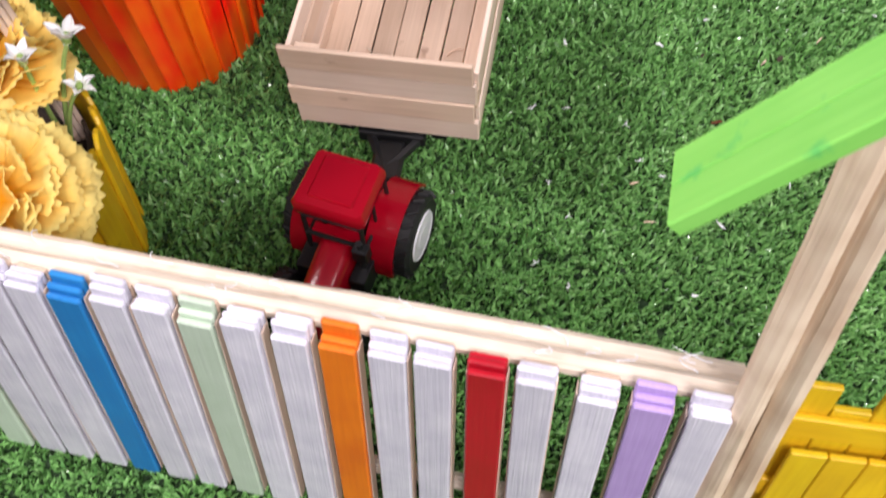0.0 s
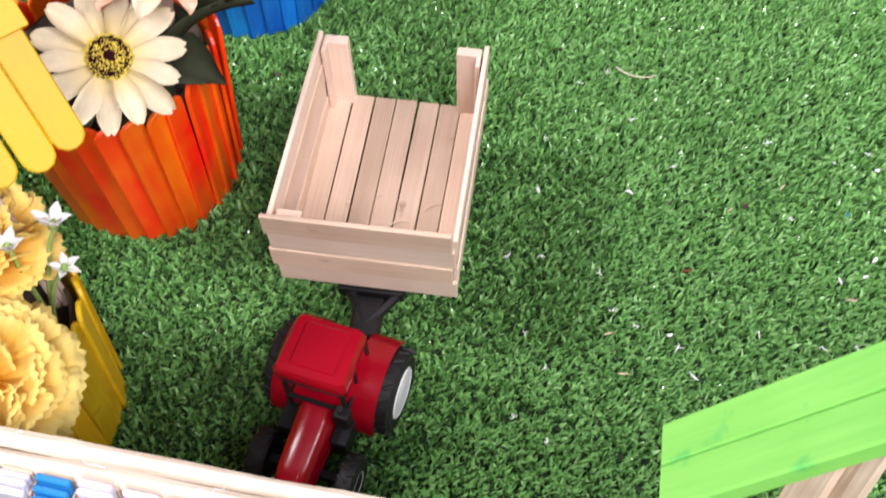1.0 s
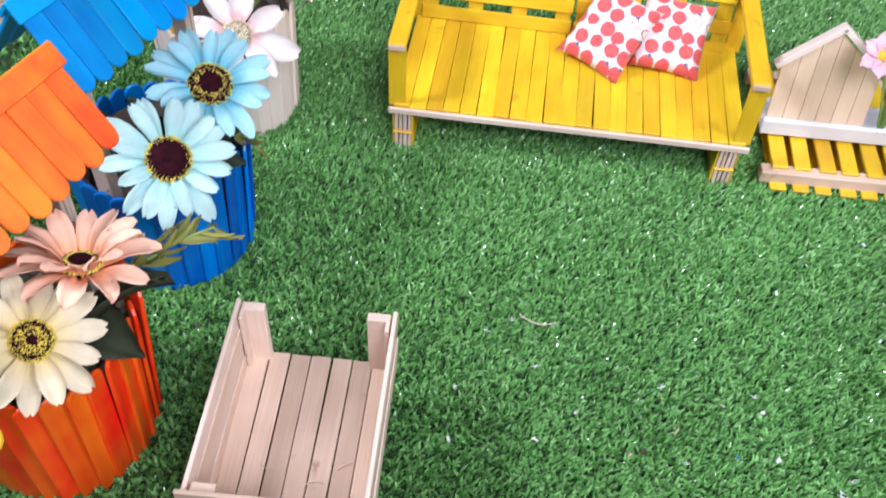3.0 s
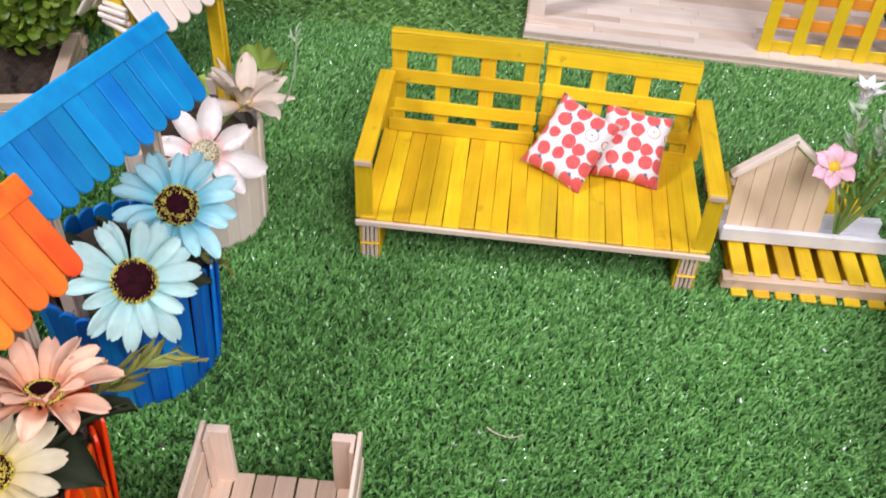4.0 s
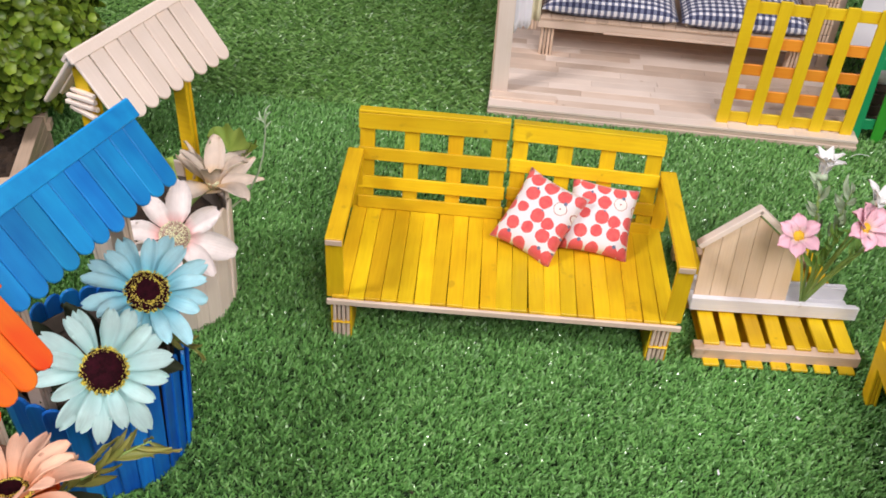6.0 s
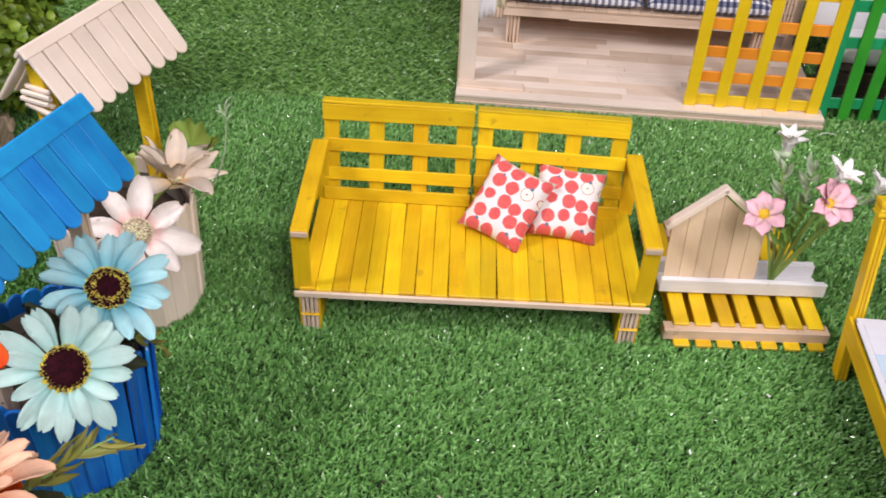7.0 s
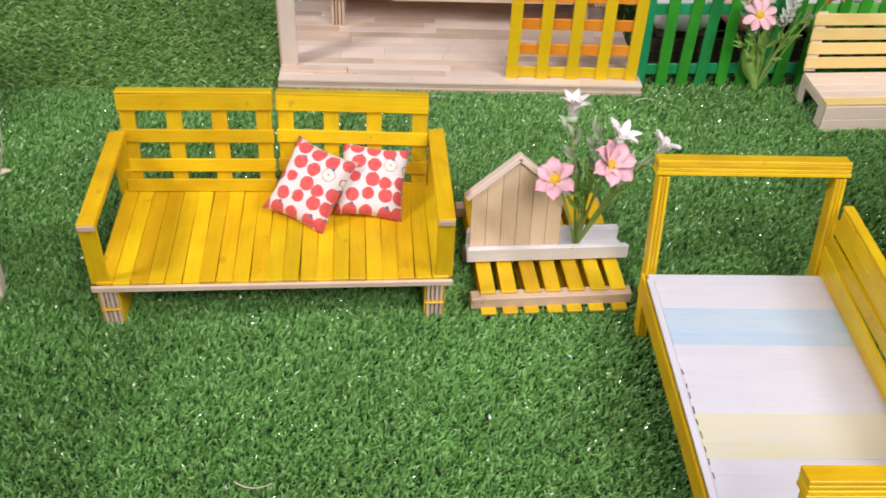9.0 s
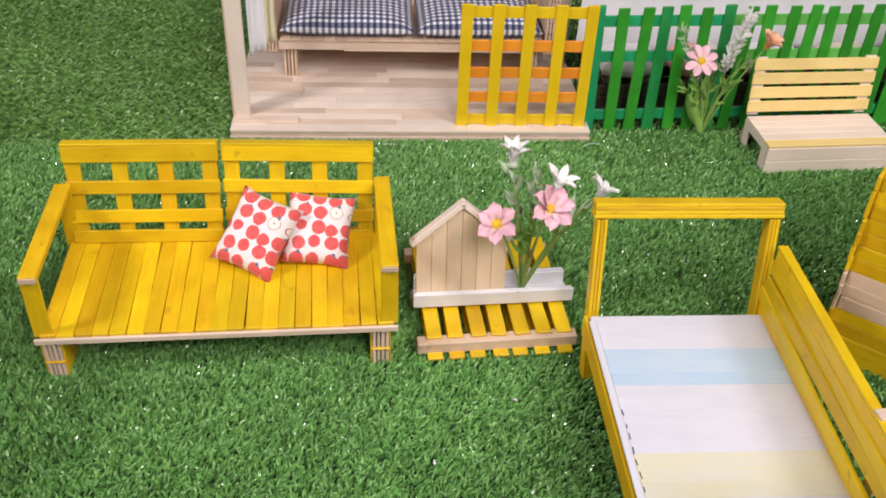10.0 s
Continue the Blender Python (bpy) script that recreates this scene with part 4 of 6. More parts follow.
# ---- trailer and tractor ----
def trailer():
    t = thing("toy_trailer", "bare wooden craft-stick trailer with an open tailgate", "trailer", pose(0.0025, -0.2362, 0, 0, 0, 2.8))
    hx, hy, z0 = 0.0335, 0.0480, 0.0290
    for i in range(7):
        piece("floor_stick", bar(0.0950, 0.0090 if i % 3 else 0.0093, 0.0020, WOOD), t, pose((i - 3) * 0.0097 + random.uniform(-0.0002, 0.0002), random.uniform(-0.0008, 0.0008), z0, 0, 0, 90 + random.uniform(-0.5, 0.5)))
    for sign in (-1, 1):
        w = None
        for k in range(4):
            m = pose(sign * (hx + 0.0012 + 0.0006 * (k % 2)), random.uniform(-0.0015, 0.0015), z0 + 0.0035 + k * 0.0103, 90, random.uniform(-0.5, 0.5), 90)
            me = bar(0.0970, 0.0098, 0.0020, WOOD_PALE if k % 2 else WOOD)
            if w is None:
                w = sub("side_wall", me, t, Matrix(), m)
            else:
                piece("wall_stick", me, w, m)
        piece("corner_post", bar(0.0390, 0.0098, 0.0044, WOOD_PALE), w, pose(sign * (hx - 0.0055), hy - 0.0030, z0 + 0.0190, 90, 90, 0))
        piece("corner_post", bar(0.0380, 0.0098, 0.0020, WOOD_PALE), w, pose(sign * (hx - 0.0010), hy - 0.0055, z0 + 0.0192, 90, 90, 90))
        piece("corner_post", bar(0.0395 if sign < 0 else 0.0300, 0.0098, 0.0048, WOOD), w, pose(sign * (hx - 0.0058), -hy + 0.0028, z0 + (0.0200 if sign < 0 else 0.0152), 90, 90, 0))
    f = None
    for k in range(4):
        m = pose(random.uniform(-0.0012, 0.0012), -hy - 0.0016 - 0.0005 * (k % 2), z0 + 0.0062 + k * 0.0112, 90, random.uniform(-0.4, 0.4), 0)
        me = bar(0.0714, 0.0110, 0.0020, WOOD_PALE if k in (0, 2) else WOOD)
        if f is None:
            f = sub("front_wall", me, t, Matrix(), m)
        else:
            piece("wall_stick", me, f, m)
    part("chassis", box(box(one_box(-0.022, -0.016, -0.046, 0.044, 0.0200, z0 - 0.0011), 0.016, 0.022, -0.046, 0.044, 0.0200, z0 - 0.0011), -0.023, 0.023, 0.018, 0.024, 0.0080, 0.0195), TOY_BLACK, t, "black plastic chassis")
    for sign in (-1, 1):
        wheel = part("wheel", spun([(0.004, -0.004), (0.0125, -0.004), (0.0142, -0.002), (0.0142, 0.002), (0.0125, 0.004), (0.004, 0.004)], 24, "x"), RUBBER, t, "black trailer tyre", Matrix.Translation((sign * 0.0275, 0.021, 0.0145 + FLOOR)), smooth=False)
        part("rim", spun([(0.001, -0.0046), (0.007, -0.0046), (0.008, -0.003), (0.008, 0.003), (0.007, 0.0046), (0.001, 0.0046)], 20, "x"), TOY_WHITE, wheel)
    bar_ = tube([(-0.010, -0.046, 0.022), (0.000, -0.062, 0.021), (0.001, -0.072, 0.020)], 0.0022)
    tube([(0.013, -0.046, 0.022), (0.002, -0.062, 0.021), (0.001, -0.072, 0.020)], 0.0022, bm=bar_)
    box(bar_, -0.0055, 0.0070, -0.070, -0.050, 0.0180, 0.0230, 0.0015)
    box(bar_, -0.013, 0.014, -0.0500, -0.0450, 0.0190, 0.0255)
    part("drawbar", bar_, TOY_BLACK, t, "black plastic drawbar")


def soften(ob, degrees=35.0):
    """Smooth shading that keeps edges sharper than the given angle."""
    ob.data.polygons.foreach_set("use_smooth", [True] * len(ob.data.polygons))
    ob.data.set_sharp_from_angle(angle=radians(degrees))
    return ob


def tractor():
    t = thing("toy_tractor", "red plastic toy tractor with black tyres", "tractor", pose(0.0000, -0.3185, FLOOR, 0, 0, -7.0) @ Matrix.Diagonal((0.74, 0.74, 0.74, 1)))
    for sign in (-1, 1):
        tyre = spun([(0.0130, -0.0065), (0.0200, -0.0070), (0.0226, -0.0050), (0.0229, 0.0), (0.0226, 0.0050), (0.0200, 0.0070), (0.0130, 0.0065)], 36, "x")
        w = part("rear_wheel", tyre, RUBBER, t, "large lugged black tyre", Matrix.Translation((sign * 0.0285, 0.000, 0.0240)))
        for i in range(36):
            s2 = 1 - 2 * (i % 2)
            m = Matrix.Rotation(2 * math.pi * i / 36, 4, "X") @ Matrix.Translation((s2 * 0.0032, 0, 0.0230)) @ Matrix.Rotation(s2 * 0.5, 4, "Z")
            piece("lug", bar(0.0064, 0.0022, 0.0020, RUBBER, 0.0003), w, m)
        part("rim", spun([(0.001, 0.0074), (0.0060, 0.0074), (0.0075, 0.0070), (0.0125, 0.0070), (0.0138, 0.0074), (0.0144, 0.0066), (0.0144, -0.003), (0.001, -0.003)], 28, "x"), TOY_WHITE, w, "white wheel rim", Matrix.Rotation(0 if sign == 1 else math.pi, 4, "Z"), smooth=False)
        tyre = spun([(0.007, -0.0045), (0.0125, -0.0050), (0.0145, -0.0035), (0.0147, 0), (0.0145, 0.0035), (0.0125, 0.0050), (0.007, 0.0045)], 28, "x")
        w = part("front_wheel", tyre, RUBBER, t, "small lugged black tyre", Matrix.Translation((sign * 0.0243, -0.0520, 0.0155)))
        for i in range(28):
            s2 = 1 - 2 * (i % 2)
            m = Matrix.Rotation(2 * math.pi * i / 28, 4, "X") @ Matrix.Translation((s2 * 0.0022, 0, 0.0147)) @ Matrix.Rotation(s2 * 0.5, 4, "Z")
            piece("lug", bar(0.0048, 0.0016, 0.0016, RUBBER, 0.0002), w, m)
        part("rim", spun([(0.001, 0.0025), (0.004, 0.0025), (0.0075, 0.0048), (0.0078, -0.002), (0.001, -0.002)], 20, "x"), TOY_WHITE, w, m=Matrix.Rotation(0 if sign == 1 else math.pi, 4, "Z"))
        # fender: a curved shell over the rear wheel
        fend = bmesh.new()
        arc = [radians(d) for d in range(-8, 161, 6)]
        for a0, a1 in zip(arc, arc[1:]):
            q = []
            for a in (a0, a1):
                for r in (0.0255, 0.0270):
                    for xx in (0.0125, 0.0285):
                        q.append(fend.verts.new((sign * xx, -r * math.cos(a) * 1.0, 0.0240 + r * math.sin(a) * 0.95)))
            for f_ in ((0, 1, 3, 2), (4, 5, 7, 6), (0, 1, 5, 4), (2, 3, 7, 6), (0, 2, 6, 4), (1, 3, 7, 5)):
                fend.faces.new([q[i] for i in f_])
        bmesh.ops.remove_doubles(fend, verts=fend.verts, dist=1e-5)
        soften(part("fender", fend, TOY_RED, t, "glossy red fender"))
    # bonnet: narrows to the front, rounded top
    bm = bmesh.new()
    rings = []
    for y, w, z0, z1 in ((-0.0180, 0.0100, 0.020, 0.0460), (-0.0380, 0.0096, 0.020, 0.0440), (-0.0600, 0.0092, 0.021, 0.0410), (-0.0690, 0.0084, 0.022, 0.0370), (-0.0720, 0.0066, 0.024, 0.0330)):
        rings.append([bm.verts.new(v) for v in ((-w, y, z0), (-w, y, z1 - 0.0055), (-w * 0.86, y, z1 - 0.0018), (-w * 0.5, y, z1), (w * 0.5, y, z1), (w * 0.86, y, z1 - 0.0018), (w, y, z1 - 0.0055), (w, y, z0))])
    for a, b in zip(rings, rings[1:]):
        for i in range(8):
            bm.faces.new((a[i], a[(i + 1) % 8], b[(i + 1) % 8], b[i]))
    bm.faces.new(rings[0])
    bm.faces.new(rings[-1])
    soften(part("bonnet", bm, TOY_RED, t, "glossy red bonnet"), 50)
    # cab roof: a shallow pillow with cut edges
    bm = bmesh.new()
    rings = []
    for s_, z in ((0.97, 0.0645), (1.0, 0.0665), (0.98, 0.0715), (0.90, 0.0738), (0.55, 0.0746)):
        rings.append([bm.verts.new((x * 1.52 * s_ - 0.0014, -0.0090 + y * 1.24 * s_, z)) for x, y in ((-0.0128, -0.0130), (-0.0112, -0.0146), (0.0112, -0.0146), (0.0128, -0.0130), (0.0122, 0.0118), (0.0106, 0.0132), (-0.0106, 0.0132), (-0.0122, 0.0118))])
    for a, b in zip(rings, rings[1:]):
        for i in range(8):
            bm.faces.new((a[i], a[(i + 1) % 8], b[(i + 1) % 8], b[i]))
    bm.faces.new(rings[0])
    bm.faces.new(rings[-1])
    roof = soften(part("cab_roof", bm, TOY_RED, t, "glossy red cab roof"), 40)
    part("roof_panel", one_box(-0.0130, 0.0108, -0.0215, 0.0030, 0.0736, 0.0756, 0.0012), TOY_RED, roof, "raised roof panel")
    frame_ = bmesh.new()
    for x in (-0.0155, 0.0155):
        tube([(x, -0.0270, 0.0330), (x, -0.0255, 0.0660)], 0.0013, bm=frame_)
        tube([(x, 0.0060, 0.0330), (x, 0.0050, 0.0660)], 0.0013, bm=frame_)
        tube([(x, -0.0110, 0.0330), (x, -0.0100, 0.0660)], 0.0010, bm=frame_)
        tube([(x, -0.0270, 0.0430), (x, 0.0060, 0.0430)], 0.0010, bm=frame_)
    tube([(-0.0155, -0.0272, 0.0480), (0.0155, -0.0272, 0.0480)], 0.0013, bm=frame_)
    tube([(-0.0155, -0.0262, 0.0645), (0.0155, -0.0262, 0.0645)], 0.0012, bm=frame_)
    part("cab_frame", frame_, TOY_BLACK, t, "thin black cab frame")
    part("dashboard", box(one_box(-0.0135, 0.0135, -0.0255, -0.0200, 0.0330, 0.0480), -0.0115, 0.0115, 0.0000, 0.0055, 0.0300, 0.0560), TOY_RED, t, "red cab interior")
    part("seat", box(one_box(-0.0060, 0.0060, -0.0020, 0.0080, 0.0300, 0.0360), -0.0060, 0.0060, 0.0060, 0.0095, 0.0340, 0.0500), TOY_BLACK, t, "black seat")
    body = box(one_box(-0.0110, 0.0110, -0.0150, 0.0180, 0.0140, 0.0330), -0.0085, 0.0085, -0.0680, -0.0100, 0.0120, 0.0230)
    box(body, -0.0215, 0.0215, -0.0545, -0.0495, 0.0130, 0.0180)
    box(body, -0.0200, 0.0200, -0.0030, 0.0030, 0.0240, 0.0310)
    box(body, 0.0105, 0.0190, -0.0400, -0.0220, 0.0160, 0.0330)
    box(body, -0.0190, -0.0105, -0.0400, -0.0220, 0.0160, 0.0330)
    part("engine_block", body, TOY_BLACK, t, "black plastic underbody")
    pipe = tube([(0.0150, -0.0300, 0.030), (0.0150, -0.0295, 0.0560)], 0.0018, sides=8)
    box(pipe, 0.0115, 0.0195, -0.0330, -0.0265, 0.0420, 0.0520)
    part("exhaust", pipe, TOY_BLACK, t)
    hitch = box(one_box(-0.0045, 0.0045, 0.0170, 0.0300, 0.0230, 0.0290), -0.0090, 0.0090, 0.0170, 0.0210, 0.0150, 0.0300)
    part("hitch", hitch, TOY_BLACK, t, "black tow hitch")


trailer()
tractor()


# ---- the leaning fence with its arch ----
LEAN = pose(0, -0.4235, 0, -10.2, 0, 0)


def painted_slat(parent, x, lean, mat, seed, long=0.1205):
    """Three thin sticks glued in a stack, painted together; their ends do not quite meet."""
    rng = random.Random(seed)
    first = None
    tilt = lean + rng.uniform(-0.4, 0.4)
    for k in range(3):
        l = long - 0.0034 + 0.0017 * k + rng.uniform(-0.0026, 0.0020)
        m = pose(x + rng.uniform(-0.0003, 0.0003), -0.0035 + 0.0021 * k, FLOOR + l / 2 + 0.0010, 90, 90 + tilt, 0)
        if first is None:
            first = sub("slat", bar(round(l, 3), 0.0100, 0.0020, mat, 0.0005), parent, m)
            base = m.inverted()
        else:
            piece("slat_layer", bar(round(l, 3), 0.0100, 0.0020, mat, 0.0005), first, base @ m)
    for side in (-1, 1):
        piece("slat_edge", bar(round(long * 0.955, 3), 0.0005, 0.0042, WOOD_PALE, 0.0001), first, base @ pose(x + side * 0.0052, -0.0004, FLOOR + long * 0.478, 90, 90 + tilt, 0), "bare wooden stick edge")
    piece("slat_back", bar(round(long * 0.97, 3), 0.0088, 0.0012, WOOD), first, base @ pose(x + 0.0005, 0.0024, FLOOR + long / 2, 90, 90 + tilt, 0), "bare wooden back")


def rod(name, parent, a, b, r, mat, seed, label=""):
    """A split bamboo rod with joints, slightly crooked."""
    rng = random.Random(seed)
    a, b = Vector(a), Vector(b)
    flat = abs(b.x - a.x) > abs(b.z - a.z)
    n, sides, bm, rings = 40, 9, bmesh.new(), []
    for i in range(n + 1):
        t = i / n
        joint = 1 + 0.10 * math.exp(-(((t * 3.1 + seed * 0.37) % 1.0 - 0.5) / 0.03) ** 2)
        ring = []
        for k in range(sides):
            w = 2 * math.pi * k / sides
            q = r * joint * (1 + 0.13 * noise.noise((math.cos(w) * 1.3 + seed, math.sin(w) * 1.3, t * 7.0))) * (0.90 if k % 3 == 0 else 1.0)
            side = Vector((0, math.cos(w), math.sin(w))) if flat else Vector((math.cos(w), math.sin(w), 0))
            ring.append(bm.verts.new(a.lerp(b, t) + side * q))
        rings.append(ring)
    for p, q in zip(rings, rings[1:]):
        for k in range(sides):
            bm.faces.new((p[k], p[(k + 1) % sides], q[(k + 1) % sides], q[k]))
    bm.faces.new(rings[0])
    bm.faces.new(rings[-1])
    return part(name, bm, BAMBOO if flat else BAMBOO_UP, parent, label)


def picket_fence():
    f = thing("picket_fence", "low fence of white and coloured painted slats on bamboo rails", "fence", pose(0, -0.4235, 0, -9.2, 0, 0))
    order = [MINT] + [SLAT_WHITE] * 3 + [SLAT_BLUE] + [SLAT_WHITE] * 2 + [MINT] + [SLAT_WHITE] * 2 + [SLAT_ORANGE] + [SLAT_WHITE] * 2 + [RED] + [SLAT_WHITE] * 2 + [LILAC, SLAT_WHITE]
    xs = [-0.0990, -0.0870, -0.0750, -0.0630, -0.0507, -0.0375, -0.0250, -0.0120, 0.0015, 0.0153, 0.0283, 0.0420, 0.0545, 0.0690, 0.0820, 0.0970, 0.1112, 0.1247]
    for k, (x, mat) in enumerate(zip(xs, order)):
        painted_slat(f, x, max(0.0, (0.080 - x) * 28), mat, k)
    rod("rail", f, (-0.115, 0.0058, 0.1105), (0.131, 0.0058, 0.1110), 0.0030, BAMBOO, 1, "pale bamboo top rail")
    rod("rail", f, (-0.112, 0.0129, 0.1080), (0.133, 0.0129, 0.1085), 0.0032, BAMBOO, 2, "pale bamboo top rail")
    rod("rail", f, (-0.115, 0.0065, 0.0200), (0.136, 0.0065, 0.0200), 0.0030, BAMBOO, 3, "pale bamboo lower rail")
    rng = random.Random(5)
    for k in range(24):
        pts = [Vector((rng.uniform(-0.10, 0.13), rng.uniform(0.004, 0.013), 0.1125))]
        curl, turn = rng.uniform(0, 6.28), rng.uniform(-0.9, 0.9)
        for _ in range(7):
            curl += turn
            pts.append(pts[-1] + 0.0016 * Vector((math.cos(curl), rng.uniform(-0.3, 0.3), abs(math.sin(curl)) * 0.6 + 0.05)))
        part("glue_thread", tube(pts, 0.00022, 0.00012, sides=4), WHITE, f, "stray thread of dried glue")


def arch():
    a = thing("garden_arch", "bamboo arch with a lime green stick roof beside the fence", "arch", LEAN)
    for x0, x1, y, k in ((0.1350, 0.1315, -0.002, 1), (0.1430, 0.1385, -0.001, 2), (0.1390, 0.1356, 0.0050, 3)):
        rod("post", a, (x0, y, FLOOR), (x1, y, 0.222 if k < 3 else 0.192), 0.0038, BAMBOO, 10 + k, "split bamboo post")
    for x, y, k in ((0.2050, -0.002, 1), (0.2120, -0.001, 2)):
        rod("post", a, (x, y, FLOOR), (x, y, 0.222), 0.0038, BAMBOO, 20 + k, "split bamboo post")
    for sign in (1, -1):
        slope = Matrix.Rotation(0 if sign == 1 else math.pi, 4, "Z") @ Matrix.Rotation(radians(51), 4, "Y")
        for k in range(2):
            piece("roof_stick", bar(0.1130, 0.0085, 0.0036, LIME), a, Matrix.Translation((0.1733, -0.0209 + 0.0086 * k, 0.2920)) @ slope @ Matrix.Translation((0.0585, 0, 0)))
        piece("roof_batten", bar(0.1060, 0.0130, 0.0024, LIME), a, Matrix.Translation((0.1733, -0.0166, 0.2885)) @ slope @ Matrix.Translation((0.0590, 0, 0)))


def yellow_gate():
    g = thing("yellow_gate", "yellow painted gate of crossed craft sticks", "gate", LEAN @ pose(0.1490, 0.008, 0, 0, 0, 4))
    for k in range(7):
        piece("slat", bar(0.1210 - 0.010 * (k % 2), 0.0098, 0.0020, YELLOW), g, pose(0.0010 + k * 0.0101, 0, FLOOR + 0.0605 - 0.005 * (k % 2), 90, 91, 0))
    for z in (0.0200, 0.0620, 0.0980):
        piece("rail", bar(0.0680, 0.0098, 0.0020, YELLOW), g, pose(0.0300, -0.0022, z, 90, 1.0, 0))
    for k in range(6):
        piece("front_slat", bar(0.0930, 0.0098, 0.0020, YELLOW), g, pose(0.0060 + k * 0.0101, -0.0044, FLOOR + 0.0470, 90, 90, 0))


picket_fence()
arch()
yellow_gate()


# ---- pallet with the little house front ----
def pallet():
    p = thing("stick_pallet", "yellow craft-stick pallet lying on the turf", "pallet", pose(0.2300, -0.0015, 0, 0, 0, 1.0))
    for k in range(7):
        x = 0.0095 + k * 0.0142
        piece("lower_slat", bar(0.1120, 0.0098, 0.0020, YELLOW), p, pose(x, 0.0540, FLOOR + 0.0048, 0, 0, 90 + random.uniform(-1, 1)))
        piece("upper_slat", bar(0.1030, 0.0098, 0.0020, YELLOW), p, pose(x + 0.0005, 0.0590, FLOOR + 0.0142, 0, 0, 90 + random.uniform(-1, 1)))
    for y in (0.0080, 0.0540, 0.1030):
        piece("bearer", bar(0.1040, 0.0085, 0.0080, WOOD), p, pose(0.0510, y, FLOOR + 0.0090, 0, 0, 0.4), "bare wooden bearer")
    return p


def trough():
    t = thing("window_box", "white painted stick trough on the pallet", "trough", pose(0.2285, 0.0330, 0.0102, 0, 0, 1.0))
    part("front_board", box(one_box(0, 0.1070, 0.0, 0.0024, 0.0020, 0.0125), 0.0005, 0.1062, 0.0024, 0.0046, 0.0022, 0.0120), WHITE, t)
    part("bottom_board", one_box(0.001, 0.1060, 0.0047, 0.0200, 0.0002, 0.0022), WHITE, t)
    part("back_board", box(one_box(0.002, 0.1050, 0.0202, 0.0224, 0.0005, 0.0115), 0.0025, 0.1045, 0.0225, 0.0246, 0.0008, 0.0120), WHITE, t)


def house_front():
    h = thing("house_front", "bare wooden stick house front standing in the trough", "toy house", pose(0.2305, 0.0370, 0.0125, -8, 0, 1.0))
    n, w = 6, 0.0098
    for k in range(n):
        x0 = k * w
        def top(x):
            return 0.0447 + (0.0285 - abs(x - 0.0290)) * 0.84
        bm = bmesh.new()
        q = [(x0 + 0.00015, 0.0), (x0 + w - 0.00015, 0.0), (x0 + w - 0.00015, top(x0 + w)), (x0 + 0.00015, top(x0))]
        a = [bm.verts.new((x, 0.0, z)) for x, z in q]
        b = [bm.verts.new((x, 0.0022, z)) for x, z in q]
        bm.faces.new(a)
        bm.faces.new(b[::-1])
        for i in range(4):
            bm.faces.new((a[i], a[(i + 1) % 4], b[(i + 1) % 4], b[i]))
        part("wall_stick", bm, WOOD_HONEY, h)
    for sign in (-1, 1):
        m = Matrix.Translation((0.0295, 0.0020, 0.0715)) @ (Matrix() if sign == 1 else Matrix.Rotation(math.pi, 4, "Z")) @ Matrix.Rotation(radians(40.0), 4, "Y")
        piece("gable_stick", bar(0.0440, 0.0070, 0.0036, WOOD_LIFTED), h, m @ Matrix.Translation((0.0205, 0, 0.0006)), "pale wooden gable stick")


pallet()
trough()
house_front()
FOOT = (0.3020, 0.0450, 0.0140)
starry("pink cloth cosmos with a yellow heart", FOOT, (0.2785, 0.0290, 0.0805), 0.0138, 6, P_PINK, 40, core=0.30, open_=30, width=0.66, point=3.0, way=(-0.25, -0.55, 0.80))
starry("pink cloth cosmos with a yellow heart", FOOT, (0.3045, 0.0110, 0.1030), 0.0155, 7, P_PINK, 41, core=0.28, open_=32, width=0.64, point=3.0, way=(0.25, -0.55, 0.80))
starry("white cloth lily like a slim trumpet on a grey-green stem", FOOT, (0.2895, 0.0520, 0.1080), 0.0200, 6, P_WHITE, 42, heart_mat=LEAF_GREY, point=1.5, width=0.36, open_=68, way=(0.02, -0.05, 0.99))
starry("white cloth lily on a grey-green stem", FOOT, (0.3100, 0.0200, 0.1130), 0.0150, 6, P_WHITE, 43, heart_mat=LEAF_GREY, point=1.4, width=0.36, open_=48, way=(0.25, -0.2, 0.9))
starry("white cloth lily on a grey-green stem", FOOT, (0.3400, 0.0330, 0.0960), 0.0150, 6, P_WHITE, 44, heart_mat=LEAF_GREY, point=1.4, width=0.36, open_=50, way=(0.6, 0.1, 0.75))
spray("grey-green cloth leaves on a stem", FOOT, (0.2895, 0.0518, 0.1070), 12, 0.0170, LEAF_GREY, 45, width=0.30, start=0.40)
spray("grey-green cloth leaves on a stem", FOOT, (0.3380, 0.0325, 0.0940), 10, 0.0170, LEAF_GREY, 46, width=0.32, start=0.50)
spray("fresh green cloth leaves on a stem", FOOT, (0.3030, 0.0270, 0.0900), 10, 0.0150, LEAF_GREEN, 47, width=0.34, start=0.3)
spray("grey-green cloth leaves on a stem", FOOT, (0.3050, 0.0400, 0.1080), 12, 0.0180, LEAF_GREY, 49, width=0.34, start=0.5)
spray("fresh green cloth leaves on a stem", FOOT, (0.2960, 0.0320, 0.0720), 9, 0.0160, LEAF_GREEN, 50, width=0.40, start=0.35)
spray("fresh green cloth leaves on a stem", FOOT, (0.3260, 0.0330, 0.0760), 7, 0.0150, LEAF_GREEN, 48, width=0.36, start=0.6)


